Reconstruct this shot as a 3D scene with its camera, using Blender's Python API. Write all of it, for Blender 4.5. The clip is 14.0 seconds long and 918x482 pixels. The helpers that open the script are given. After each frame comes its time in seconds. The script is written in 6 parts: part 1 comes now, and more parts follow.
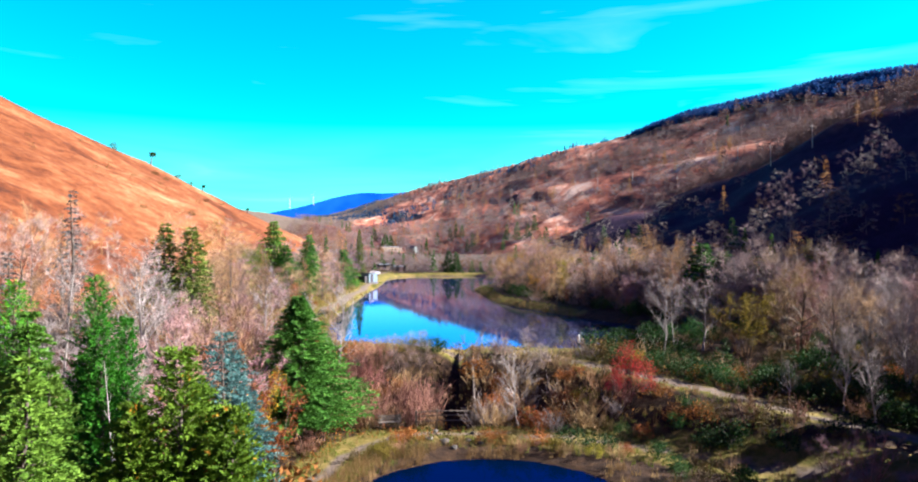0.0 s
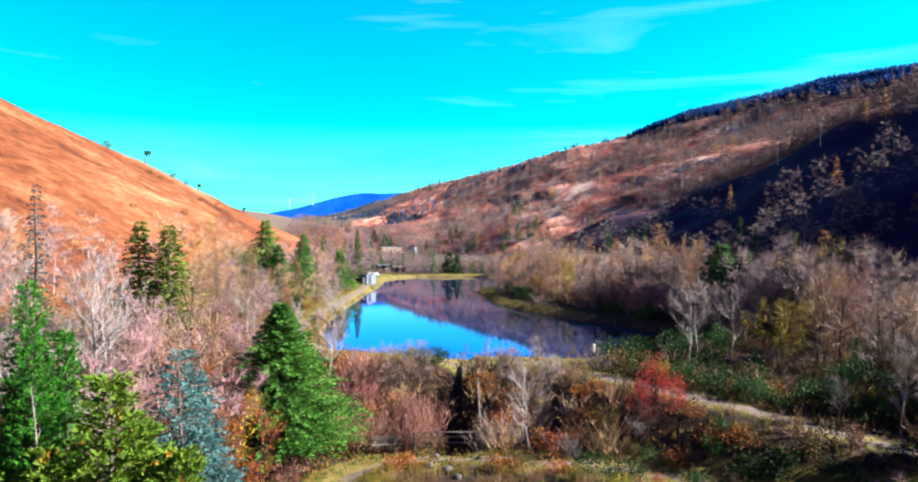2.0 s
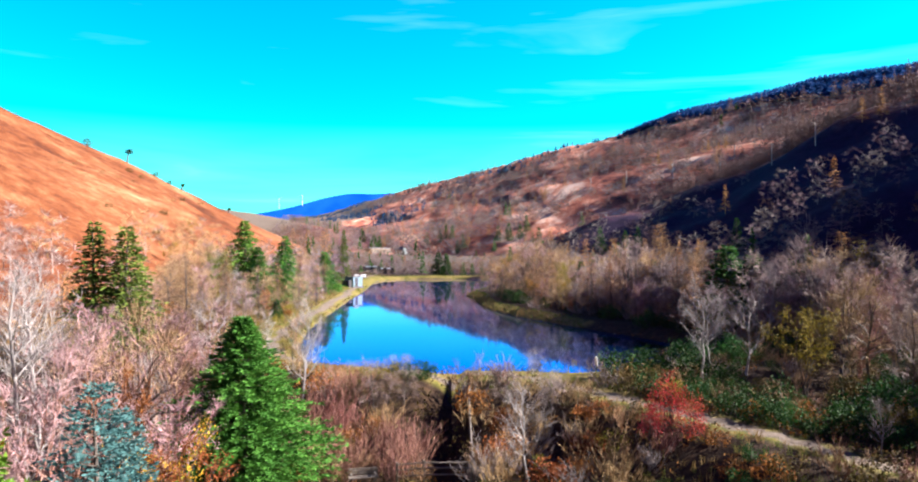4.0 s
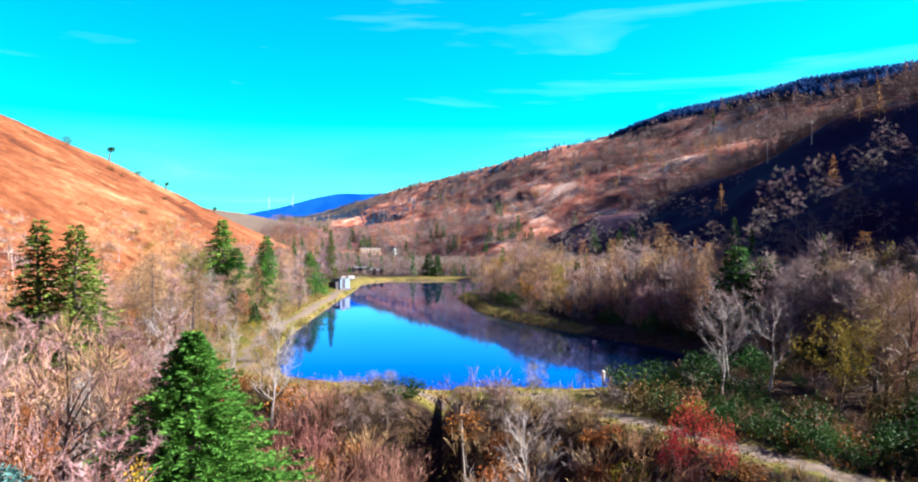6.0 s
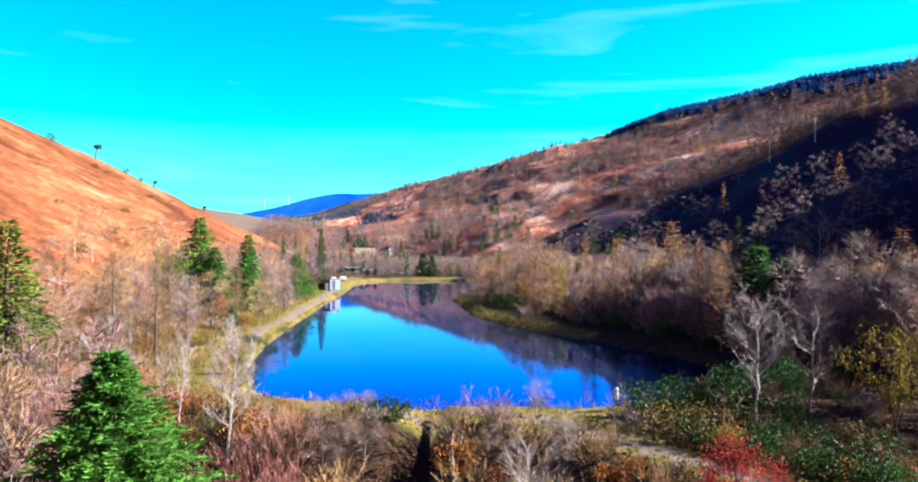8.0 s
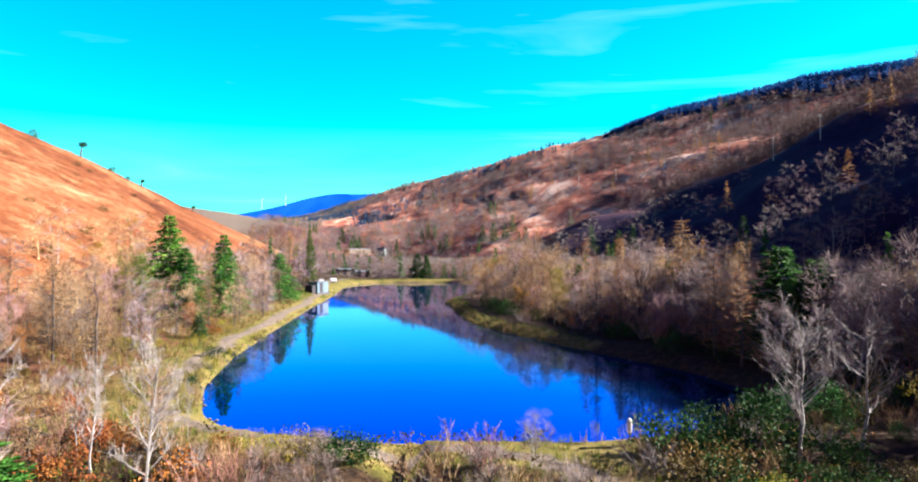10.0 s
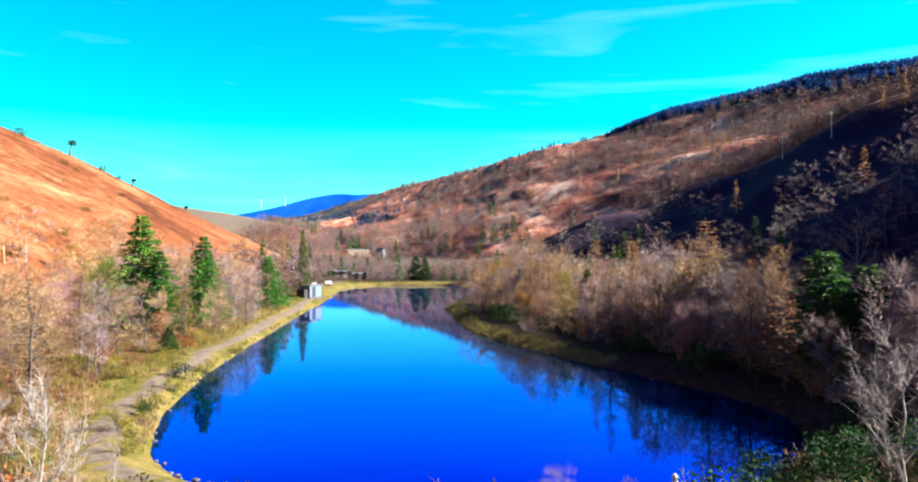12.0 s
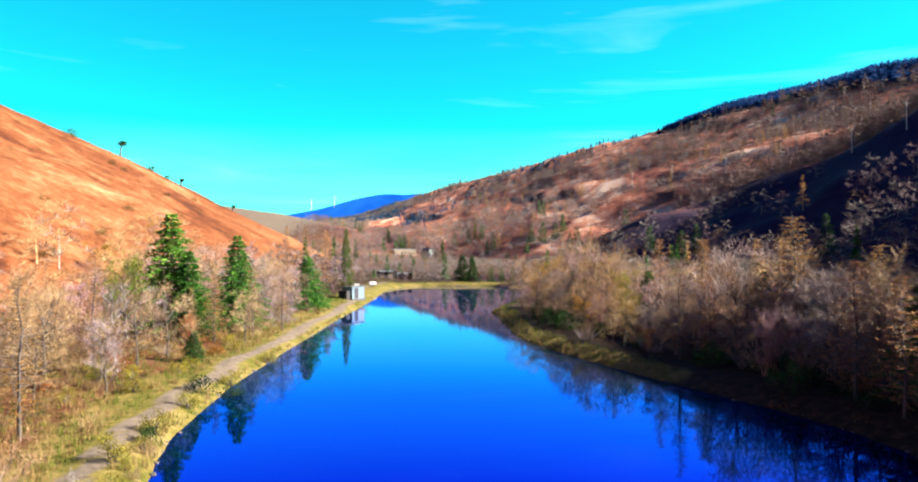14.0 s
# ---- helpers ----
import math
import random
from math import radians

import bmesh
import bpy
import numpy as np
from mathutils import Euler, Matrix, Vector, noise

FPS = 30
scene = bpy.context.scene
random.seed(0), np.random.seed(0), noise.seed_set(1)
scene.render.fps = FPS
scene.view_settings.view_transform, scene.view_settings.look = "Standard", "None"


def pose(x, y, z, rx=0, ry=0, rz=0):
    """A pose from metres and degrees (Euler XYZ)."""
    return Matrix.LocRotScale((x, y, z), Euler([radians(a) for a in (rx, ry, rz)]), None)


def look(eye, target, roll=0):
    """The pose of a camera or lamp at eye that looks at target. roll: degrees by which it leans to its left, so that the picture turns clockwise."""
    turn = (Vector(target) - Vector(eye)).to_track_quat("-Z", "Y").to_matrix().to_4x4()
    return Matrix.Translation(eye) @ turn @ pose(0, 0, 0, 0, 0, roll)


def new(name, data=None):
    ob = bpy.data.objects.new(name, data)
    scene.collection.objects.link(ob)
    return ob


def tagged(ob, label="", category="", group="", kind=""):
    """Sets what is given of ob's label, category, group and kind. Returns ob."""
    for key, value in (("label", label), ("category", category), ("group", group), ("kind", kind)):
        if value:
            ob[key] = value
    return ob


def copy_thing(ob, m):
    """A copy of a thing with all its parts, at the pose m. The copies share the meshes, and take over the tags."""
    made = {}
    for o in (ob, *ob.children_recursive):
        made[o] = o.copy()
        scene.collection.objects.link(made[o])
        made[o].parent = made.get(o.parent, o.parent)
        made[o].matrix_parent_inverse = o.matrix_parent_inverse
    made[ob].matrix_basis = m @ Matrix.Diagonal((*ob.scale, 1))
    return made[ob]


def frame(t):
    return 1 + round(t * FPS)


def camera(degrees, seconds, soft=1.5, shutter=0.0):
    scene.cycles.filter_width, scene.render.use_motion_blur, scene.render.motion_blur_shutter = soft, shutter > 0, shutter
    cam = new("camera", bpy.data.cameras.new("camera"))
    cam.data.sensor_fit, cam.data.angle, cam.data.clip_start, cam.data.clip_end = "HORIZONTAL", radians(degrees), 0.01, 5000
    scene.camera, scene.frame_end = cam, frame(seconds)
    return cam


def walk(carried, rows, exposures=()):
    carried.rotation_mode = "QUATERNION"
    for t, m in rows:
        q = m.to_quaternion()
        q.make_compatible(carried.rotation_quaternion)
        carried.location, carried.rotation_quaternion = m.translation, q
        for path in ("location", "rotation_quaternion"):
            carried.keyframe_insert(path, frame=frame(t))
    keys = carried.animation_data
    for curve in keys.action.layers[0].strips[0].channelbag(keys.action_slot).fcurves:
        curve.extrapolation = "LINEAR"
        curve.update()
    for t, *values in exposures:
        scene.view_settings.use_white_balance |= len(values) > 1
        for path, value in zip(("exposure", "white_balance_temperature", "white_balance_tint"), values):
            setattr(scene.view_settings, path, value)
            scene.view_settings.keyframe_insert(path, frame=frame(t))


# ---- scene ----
cam = camera(66, 14.0, soft=2.05)
PATH = [
    (0.0, -0.00, -0.00, 9.43, 0.52, 0.11, 0.00),
    (0.5, -0.14, 1.39, 9.41, 0.53, 0.11, -0.00),
    (1.0, -0.22, 2.74, 9.40, 0.53, 0.11, -0.01),
    (1.5, -0.26, 4.13, 9.40, 0.54, 0.11, 0.01),
    (2.0, -0.24, 5.44, 9.41, 0.56, 0.11, -0.01),
    (2.5, -0.19, 6.66, 9.43, 0.57, 0.11, -0.28),
    (3.0, -0.16, 7.95, 9.49, 0.58, 0.11, -0.40),
    (5.5, -0.22, 14.65, 9.71, 0.61, 0.11, -1.52),
    (6.0, -0.11, 15.99, 9.70, 0.61, 0.11, -1.56),
    (6.5, -0.00, 17.39, 9.68, 0.62, 0.11, -1.62),
    (7.0, 0.08, 18.82, 9.66, 0.63, 0.11, -1.69),
    (7.5, 0.19, 20.36, 9.64, 0.62, 0.11, -1.77),
    (8.0, 0.31, 21.97, 9.62, 0.62, 0.11, -1.87),
    (10.5, 1.46, 30.47, 9.78, 0.67, 0.11, -2.14),
    (11.0, 1.49, 32.30, 9.89, 0.69, 0.11, -2.27),
    (11.5, 1.56, 34.00, 9.96, 0.68, 0.11, -2.34),
    (12.0, 1.63, 35.62, 10.01, 0.68, 0.11, -2.04),
    (12.5, 1.72, 37.21, 10.04, 0.68, 0.11, 0.30),
    (13.0, 1.77, 38.83, 10.04, 0.68, 0.11, 1.28),
    (13.5, 1.75, 40.44, 10.05, 0.68, 0.11, 1.60),
    (14.0, 1.66, 42.01, 10.03, 0.66, 0.11, 1.79),
]
EXPOSURES = [(0.0, 2.82, 6150, 17), (8.0, 2.82, 6200, 16), (11.5, 2.8, 6350, 12), (14.0, 2.8, 6800, 9)]
walk(cam, [(t, pose(x, y, z, 90 + p, r, w)) for t, x, y, z, p, r, w in PATH], EXPOSURES)

# ---- world, sun, exposure ----
SUN_ELEV, SUN_ROT = 28.5, 87.0          # degrees; rotation clockwise from the +y axis


def ramp(n, stops):
    r = n.new("ShaderNodeValToRGB")
    e = r.color_ramp.elements
    while len(e) < len(stops):
        e.new(0.5)
    for el, (p, c) in zip(e, stops):
        el.position, el.color = p, (*c, 1)
    return r


def build_world():
    w = bpy.data.worlds.new("sky")
    scene.world = w
    w.use_nodes = True
    n, l = w.node_tree.nodes, w.node_tree.links
    n.clear()
    sky = n.new("ShaderNodeTexSky")
    sky.sky_type, sky.sun_disc = "NISHITA", False
    sky.sun_elevation, sky.sun_rotation = radians(SUN_ELEV), radians(SUN_ROT)
    sky.air_density, sky.dust_density, sky.ozone_density = 1.0, 0.2, 1.5
    hue = n.new("ShaderNodeHueSaturation")
    hue.inputs["Saturation"].default_value = SKY_SAT
    l.new(sky.outputs[0], hue.inputs["Color"])
    tint = n.new("ShaderNodeMix")
    tint.data_type, tint.blend_type = "RGBA", "MULTIPLY"
    tint.inputs["Factor"].default_value = 1.0
    l.new(hue.outputs[0], tint.inputs["A"])
    # thin streaks of high cloud, and a deeper blue overhead
    co = n.new("ShaderNodeTexCoord")
    sep = n.new("ShaderNodeSeparateXYZ")
    l.new(co.outputs["Generated"], sep.inputs[0])
    deep = ramp(n, [(0.0, SKY_LOW), (0.34, SKY_MID), (0.60, SKY_HIGH)])
    l.new(sep.outputs["Z"], deep.inputs["Fac"])
    l.new(deep.outputs["Color"], tint.inputs["B"])
    mp = n.new("ShaderNodeMapping")
    mp.inputs["Rotation"].default_value = (0, radians(9), 0)
    mp.inputs["Scale"].default_value = (1.6, 1.6, 13)
    l.new(co.outputs["Generated"], mp.inputs["Vector"])
    ns = n.new("ShaderNodeTexNoise")
    ns.inputs["Scale"].default_value, ns.inputs["Detail"].default_value = 1.7, 6
    ns.inputs["Distortion"].default_value = 0.6
    l.new(mp.outputs[0], ns.inputs["Vector"])
    rp = n.new("ShaderNodeValToRGB")
    rp.color_ramp.elements[0].position, rp.color_ramp.elements[1].position = 0.56, 0.82
    rp.color_ramp.elements[1].color = (0.24, 0.24, 0.24, 1)
    l.new(ns.outputs["Fac"], rp.inputs["Fac"])
    low = ramp(n, [(0.03, (0.42, 0.42, 0.42)), (0.10, (0.34, 0.34, 0.34)), (0.17, (0, 0, 0))])
    l.new(sep.outputs["Z"], low.inputs["Fac"])
    veil = n.new("ShaderNodeMath")
    veil.operation = "MULTIPLY_ADD"
    l.new(low.outputs["Color"], veil.inputs[0])
    l.new(ns.outputs["Fac"], veil.inputs[1])
    l.new(rp.outputs["Color"], veil.inputs[2])
    cl = n.new("ShaderNodeMix")
    cl.data_type = "RGBA"
    l.new(veil.outputs[0], cl.inputs["Factor"])
    l.new(tint.outputs["Result"], cl.inputs["A"])
    cl.inputs["B"].default_value = (5.0, 8.3, 8.3, 1)
    bg = n.new("ShaderNodeBackground")
    bg.inputs["Strength"].default_value = SKY_STRENGTH
    l.new(cl.outputs["Result"], bg.inputs["Color"])
    out = n.new("ShaderNodeOutputWorld")
    l.new(bg.outputs[0], out.inputs[0])


SKY_SAT, SKY_STRENGTH = 1.1, 0.030
SKY_LOW, SKY_MID, SKY_HIGH = (0.0, 1.34, 1.35), (0.0, 1.28, 1.25), (0.16, 0.12, 0.80)
build_world()
sun_data = bpy.data.lights.new("sun", "SUN")
sun_data.energy, sun_data.angle, sun_data.color = 5.0, radians(0.5), (1.0, 0.93, 0.82)
_e, _r = radians(SUN_ELEV), radians(SUN_ROT)
SUN_DIR = Vector((math.sin(_r) * math.cos(_e), math.cos(_r) * math.cos(_e), math.sin(_e)))
new("sun", sun_data).matrix_world = look(SUN_DIR * 900, (0, 0, 0))


# ---- materials ----
def nodes_of(name):
    m = bpy.data.materials.new(name)
    m.use_nodes = True
    n = m.node_tree.nodes
    n.clear()
    return m, n, m.node_tree.links


ALBEDO = 0.46                             # wet November growth is dark


def noise_node(n, l, vec, scale, detail=4, rough=0.55, dist=0.0):
    t = n.new("ShaderNodeTexNoise")
    t.inputs["Scale"].default_value, t.inputs["Detail"].default_value = scale, detail
    t.inputs["Roughness"].default_value, t.inputs["Distortion"].default_value = rough, dist
    if vec is not None:
        l.new(vec, t.inputs["Vector"])
    return t.outputs["Fac"]


def mixc(n, l, fac, a, b, mode="MIX"):
    m = n.new("ShaderNodeMix")
    m.data_type, m.blend_type = "RGBA", mode
    for key, v in (("Factor", fac), ("A", a), ("B", b)):
        if isinstance(v, (int, float)):
            m.inputs[key].default_value = v
        elif isinstance(v, tuple):
            m.inputs[key].default_value = (*v, 1)
        else:
            l.new(v, m.inputs[key])
    return m.outputs["Result"]


def leaf_mat(name, dark, mid, light, accent=None, through_light=0.25, rough=0.75):
    """Foliage or twigs: every leaf differs a little, and every plant."""
    m, n, l = nodes_of(name)
    geo, info = n.new("ShaderNodeNewGeometry"), n.new("ShaderNodeObjectInfo")
    co = n.new("ShaderNodeTexCoord")
    big = noise_node(n, l, co.outputs["Object"], 0.9, 3)
    mul = n.new("ShaderNodeMath")
    mul.operation = "MULTIPLY_ADD"
    l.new(geo.outputs["Random Per Island"], mul.inputs[0])
    mul.inputs[1].default_value = 0.30
    l.new(big, mul.inputs[2])
    sub = n.new("ShaderNodeMath")
    sub.operation = "SUBTRACT"
    l.new(mul.outputs[0], sub.inputs[0])
    sub.inputs[1].default_value = 0.15
    dark, mid, light = (tuple(v * ALBEDO for v in c) for c in (dark, mid, light))
    accent = accent and tuple(v * ALBEDO for v in accent)
    r = ramp(n, [(0.1, dark), (0.5, mid), (0.9, light)])
    l.new(sub.outputs[0], r.inputs["Fac"])
    col = r.outputs["Color"]
    if accent:
        rr = ramp(n, [(0.66, (0, 0, 0)), (0.71, (1, 1, 1))])
        l.new(noise_node(n, l, co.outputs["Object"], 1.6, 2), rr.inputs["Fac"])
        col = mixc(n, l, rr.outputs["Color"], col, accent)
    h = n.new("ShaderNodeHueSaturation")
    mr = n.new("ShaderNodeMapRange")
    l.new(info.outputs["Random"], mr.inputs["Value"])
    mr.inputs["To Min"].default_value, mr.inputs["To Max"].default_value = 0.62, 1.4
    mh = n.new("ShaderNodeMapRange")
    wn = n.new("ShaderNodeTexWhiteNoise")
    wn.noise_dimensions = "1D"
    l.new(info.outputs["Random"], wn.inputs["W"])
    l.new(wn.outputs["Value"], mh.inputs["Value"])
    mh.inputs["To Min"].default_value, mh.inputs["To Max"].default_value = 0.485, 0.515
    l.new(mh.outputs[0], h.inputs["Hue"])
    l.new(mr.outputs[0], h.inputs["Value"])
    l.new(col, h.inputs["Color"])
    p = n.new("ShaderNodeBsdfPrincipled")
    p.inputs["Roughness"].default_value = rough
    p.inputs["Specular IOR Level"].default_value = 0.1
    l.new(h.outputs[0], p.inputs["Base Color"])
    out = n.new("ShaderNodeOutputMaterial")
    if through_light:
        tr = n.new("ShaderNodeBsdfTranslucent")
        l.new(h.outputs[0], tr.inputs["Color"])
        mx = n.new("ShaderNodeMixShader")
        mx.inputs[0].default_value = through_light
        l.new(p.outputs[0], mx.inputs[1])
        l.new(tr.outputs[0], mx.inputs[2])
        l.new(mx.outputs[0], out.inputs[0])
    else:
        l.new(p.outputs[0], out.inputs[0])
    return m


def plain_mat(name, a, b, scale=3.0, rough=0.8, metal=0.0, bump=0.0, fine=40.0):
    """Two tones broken up at two scales, with fine relief."""
    m, n, l = nodes_of(name)
    co = n.new("ShaderNodeTexCoord")
    f1 = noise_node(n, l, co.outputs["Object"], scale, 5)
    f2 = noise_node(n, l, co.outputs["Object"], fine, 3)
    a, b = tuple(v * ALBEDO for v in a), tuple(v * ALBEDO for v in b)
    r1 = ramp(n, [(0.32, a), (0.68, b)])
    l.new(f1, r1.inputs["Fac"])
    col = mixc(n, l, 0.35, r1.outputs["Color"], mixc(n, l, f2, tuple(v * 0.55 for v in a), tuple(min(1, v * 1.3) for v in b)))
    p = n.new("ShaderNodeBsdfPrincipled")
    l.new(col, p.inputs["Base Color"])
    p.inputs["Roughness"].default_value, p.inputs["Metallic"].default_value = rough, metal
    if bump:
        b_ = n.new("ShaderNodeBump")
        b_.inputs["Strength"].default_value, b_.inputs["Distance"].default_value = bump, 0.05
        l.new(f2, b_.inputs["Height"])
        l.new(b_.outputs[0], p.inputs["Normal"])
    out = n.new("ShaderNodeOutputMaterial")
    l.new(p.outputs[0], out.inputs[0])
    return m


def ground_mat():
    """Litter, turf, bracken, pale dry grass and gravel, mixed by the masks of the ground sheet."""
    m, n, l = nodes_of("ground")
    co = n.new("ShaderNodeTexCoord")
    P = co.outputs["Object"]
    at = n.new("ShaderNodeAttribute")
    at.attribute_name = "cover"
    sep = n.new("ShaderNodeSeparateColor")
    l.new(at.outputs["Color"], sep.inputs[0])
    stretch = n.new("ShaderNodeMapping")
    stretch.inputs["Rotation"].default_value = (0, 0, radians(-18.6))
    stretch.inputs["Scale"].default_value = (1.0, 0.28, 1.0)
    l.new(P, stretch.inputs["Vector"])
    S = stretch.outputs[0]
    fine = noise_node(n, l, P, 1.6, 6, 0.7)
    mid = noise_node(n, l, P, 0.25, 5, 0.65)
    band = noise_node(n, l, S, 0.035, 7, 0.68, 0.8)
    litter = ramp(n, [(0.3, (0.008, 0.005, 0.004)), (0.5, (0.028, 0.016, 0.009)), (0.75, (0.075, 0.042, 0.020))])
    l.new(fine, litter.inputs["Fac"])
    turf = ramp(n, [(0.3, (0.022, 0.028, 0.005)), (0.44, (0.075, 0.072, 0.010)), (0.53, (0.135, 0.105, 0.028)), (0.68, (0.225, 0.168, 0.065))])
    l.new(mixc(n, l, 0.5, fine, mid), turf.inputs["Fac"])
    moor = ramp(n, [(0.39, (0.034, 0.012, 0.006)), (0.445, (0.082, 0.023, 0.008)), (0.49, (0.135, 0.042, 0.014)), (0.53, (0.170, 0.066, 0.026)), (0.57, (0.208, 0.105, 0.048)), (0.63, (0.270, 0.178, 0.096))])
    speck = noise_node(n, l, P, 0.75, 5, 0.75)
    blotch = noise_node(n, l, P, 0.022, 7, 0.66, 1.2)
    l.new(mixc(n, l, 0.45, mixc(n, l, 0.18, blotch, band), mixc(n, l, 0.5, speck, mid)), moor.inputs["Fac"])
    heath = ramp(n, [(0.38, (0.026, 0.010, 0.012)), (0.44, (0.110, 0.032, 0.026)), (0.495, (0.33, 0.095, 0.052)), (0.545, (0.45, 0.20, 0.125)), (0.60, (0.60, 0.42, 0.32))])
    l.new(mixc(n, l, 0.35, band, mixc(n, l, 0.5, speck, mid)), heath.inputs["Fac"])
    gravel = ramp(n, [(0.3, (0.062, 0.048, 0.038)), (0.7, (0.165, 0.130, 0.100))])
    l.new(fine, gravel.inputs["Fac"])
    # violet shade of the right slope, put into its ground colour
    shade_violet = ramp(n, [(0.3, (0.004, 0.002, 0.010)), (0.5, (0.014, 0.007, 0.030)), (0.75, (0.040, 0.018, 0.052))])
    l.new(mixc(n, l, 0.5, fine, mid), shade_violet.inputs["Fac"])
    col = mixc(n, l, sep.outputs[2], mixc(n, l, at.outputs["Alpha"], litter.outputs["Color"], shade_violet.outputs["Color"]), mixc(n, l, at.outputs["Alpha"], moor.outputs["Color"], heath.outputs["Color"]))
    edge = n.new("ShaderNodeMath")
    edge.operation = "MULTIPLY_ADD"
    l.new(mid, edge.inputs[0])
    edge.inputs[1].default_value = 0.9
    l.new(sep.outputs[1], edge.inputs[2])
    eg = ramp(n, [(0.72, (0, 0, 0)), (0.95, (1, 1, 1))])
    l.new(edge.outputs[0], eg.inputs["Fac"])
    col = mixc(n, l, eg.outputs["Color"], col, turf.outputs["Color"])
    e2 = n.new("ShaderNodeMath")
    e2.operation = "MULTIPLY_ADD"
    l.new(fine, e2.inputs[0])
    e2.inputs[1].default_value = 0.22
    l.new(sep.outputs[0], e2.inputs[2])
    g2 = ramp(n, [(0.5, (0, 0, 0)), (0.75, (1, 1, 1))])
    l.new(e2.outputs[0], g2.inputs["Fac"])
    col = mixc(n, l, g2.outputs["Color"], col, gravel.outputs["Color"])
    p = n.new("ShaderNodeBsdfPrincipled")
    l.new(mixc(n, l, 1.0, col, (0.76, 0.76, 0.76), "MULTIPLY"), p.inputs["Base Color"])
    p.inputs["Roughness"].default_value = 0.95
    p.inputs["Specular IOR Level"].default_value = 0.1
    bp = n.new("ShaderNodeBump")
    bp.inputs["Strength"].default_value, bp.inputs["Distance"].default_value = 0.6, 0.5
    l.new(mixc(n, l, 0.5, fine, mid), bp.inputs["Height"])
    l.new(bp.outputs[0], p.inputs["Normal"])
    out = n.new("ShaderNodeOutputMaterial")
    l.new(p.outputs[0], out.inputs[0])
    return m


def water_mat(name="water", gloss=1.0):
    """Still, dark water: a facing ramp tints its reflection, dimmer and bluer seen from above."""
    m, n, l = nodes_of(name)
    co = n.new("ShaderNodeTexCoord")
    bp = n.new("ShaderNodeBump")
    bp.inputs["Strength"].default_value, bp.inputs["Distance"].default_value = 0.05, 0.02
    l.new(noise_node(n, l, co.outputs["Object"], 1.3, 3), bp.inputs["Height"])
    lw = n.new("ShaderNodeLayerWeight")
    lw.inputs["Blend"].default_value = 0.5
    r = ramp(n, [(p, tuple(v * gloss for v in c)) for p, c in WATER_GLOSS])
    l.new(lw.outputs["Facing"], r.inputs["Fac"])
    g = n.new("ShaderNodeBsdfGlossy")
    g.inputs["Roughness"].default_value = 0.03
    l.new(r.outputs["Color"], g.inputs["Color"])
    l.new(bp.outputs[0], g.inputs["Normal"])
    d = n.new("ShaderNodeBsdfDiffuse")
    d.inputs["Color"].default_value = (0.0, 0.002, 0.009, 1)
    ad = n.new("ShaderNodeAddShader")
    l.new(g.outputs[0], ad.inputs[0])
    l.new(d.outputs[0], ad.inputs[1])
    out = n.new("ShaderNodeOutputMaterial")
    l.new(ad.outputs[0], out.inputs[0])
    return m


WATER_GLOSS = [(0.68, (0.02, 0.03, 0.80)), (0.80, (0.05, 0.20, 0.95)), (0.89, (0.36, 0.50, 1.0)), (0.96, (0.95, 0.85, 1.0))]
# pond: reflection scaled down, standing for the dark banks it would mirror
M_GROUND, M_WATER, M_POND = ground_mat(), water_mat(), water_mat("dimmed_pond_water", 0.09)
M_BARK = plain_mat("bark", (0.06, 0.045, 0.032), (0.16, 0.125, 0.10), 4, 0.9, bump=0.4)
M_PALEBARK = plain_mat("pale_bark", (0.27, 0.24, 0.22), (0.56, 0.51, 0.48), 5, 0.8, bump=0.2)
M_TWIG_GREY = leaf_mat("grey_twigs", (0.16, 0.115, 0.105), (0.48, 0.37, 0.335), (0.74, 0.59, 0.54), None, 0.1)
M_FAR_GREY = leaf_mat("far_grey_twigs", (0.27, 0.22, 0.21), (0.49, 0.41, 0.38), (0.68, 0.58, 0.54), None, 0.1)
M_FAR_MAUVE = leaf_mat("far_mauve_twigs", (0.25, 0.16, 0.18), (0.43, 0.29, 0.32), (0.61, 0.43, 0.46), None, 0.1)
M_FAR_BROWN = leaf_mat("far_brown_twigs", (0.22, 0.13, 0.075), (0.40, 0.25, 0.14), (0.56, 0.38, 0.23), None, 0.1)
M_TWIG_PALE = leaf_mat("pale_twigs", (0.22, 0.185, 0.175), (0.42, 0.365, 0.35), (0.61, 0.55, 0.53), None, 0.1)
M_TWIG_BROWN = leaf_mat("brown_twigs", (0.155, 0.09, 0.042), (0.50, 0.32, 0.165), (0.79, 0.56, 0.32), None, 0.1)
M_TWIG_PURPLE = leaf_mat("purple_twigs", (0.19, 0.10, 0.11), (0.52, 0.32, 0.33), (0.74, 0.50, 0.50), None, 0.1)
M_STEM_PINK = leaf_mat("pink_stems", (0.20, 0.08, 0.06), (0.45, 0.22, 0.17), (0.62, 0.37, 0.30), None, 0.1)
M_LARCH = leaf_mat("larch_twigs", (0.22, 0.10, 0.03), (0.56, 0.28, 0.10), (0.80, 0.47, 0.20), None, 0.15)
M_SPRUCE = leaf_mat("spruce_needles", (0.012, 0.04, 0.012), (0.04, 0.12, 0.025), (0.11, 0.24, 0.04))
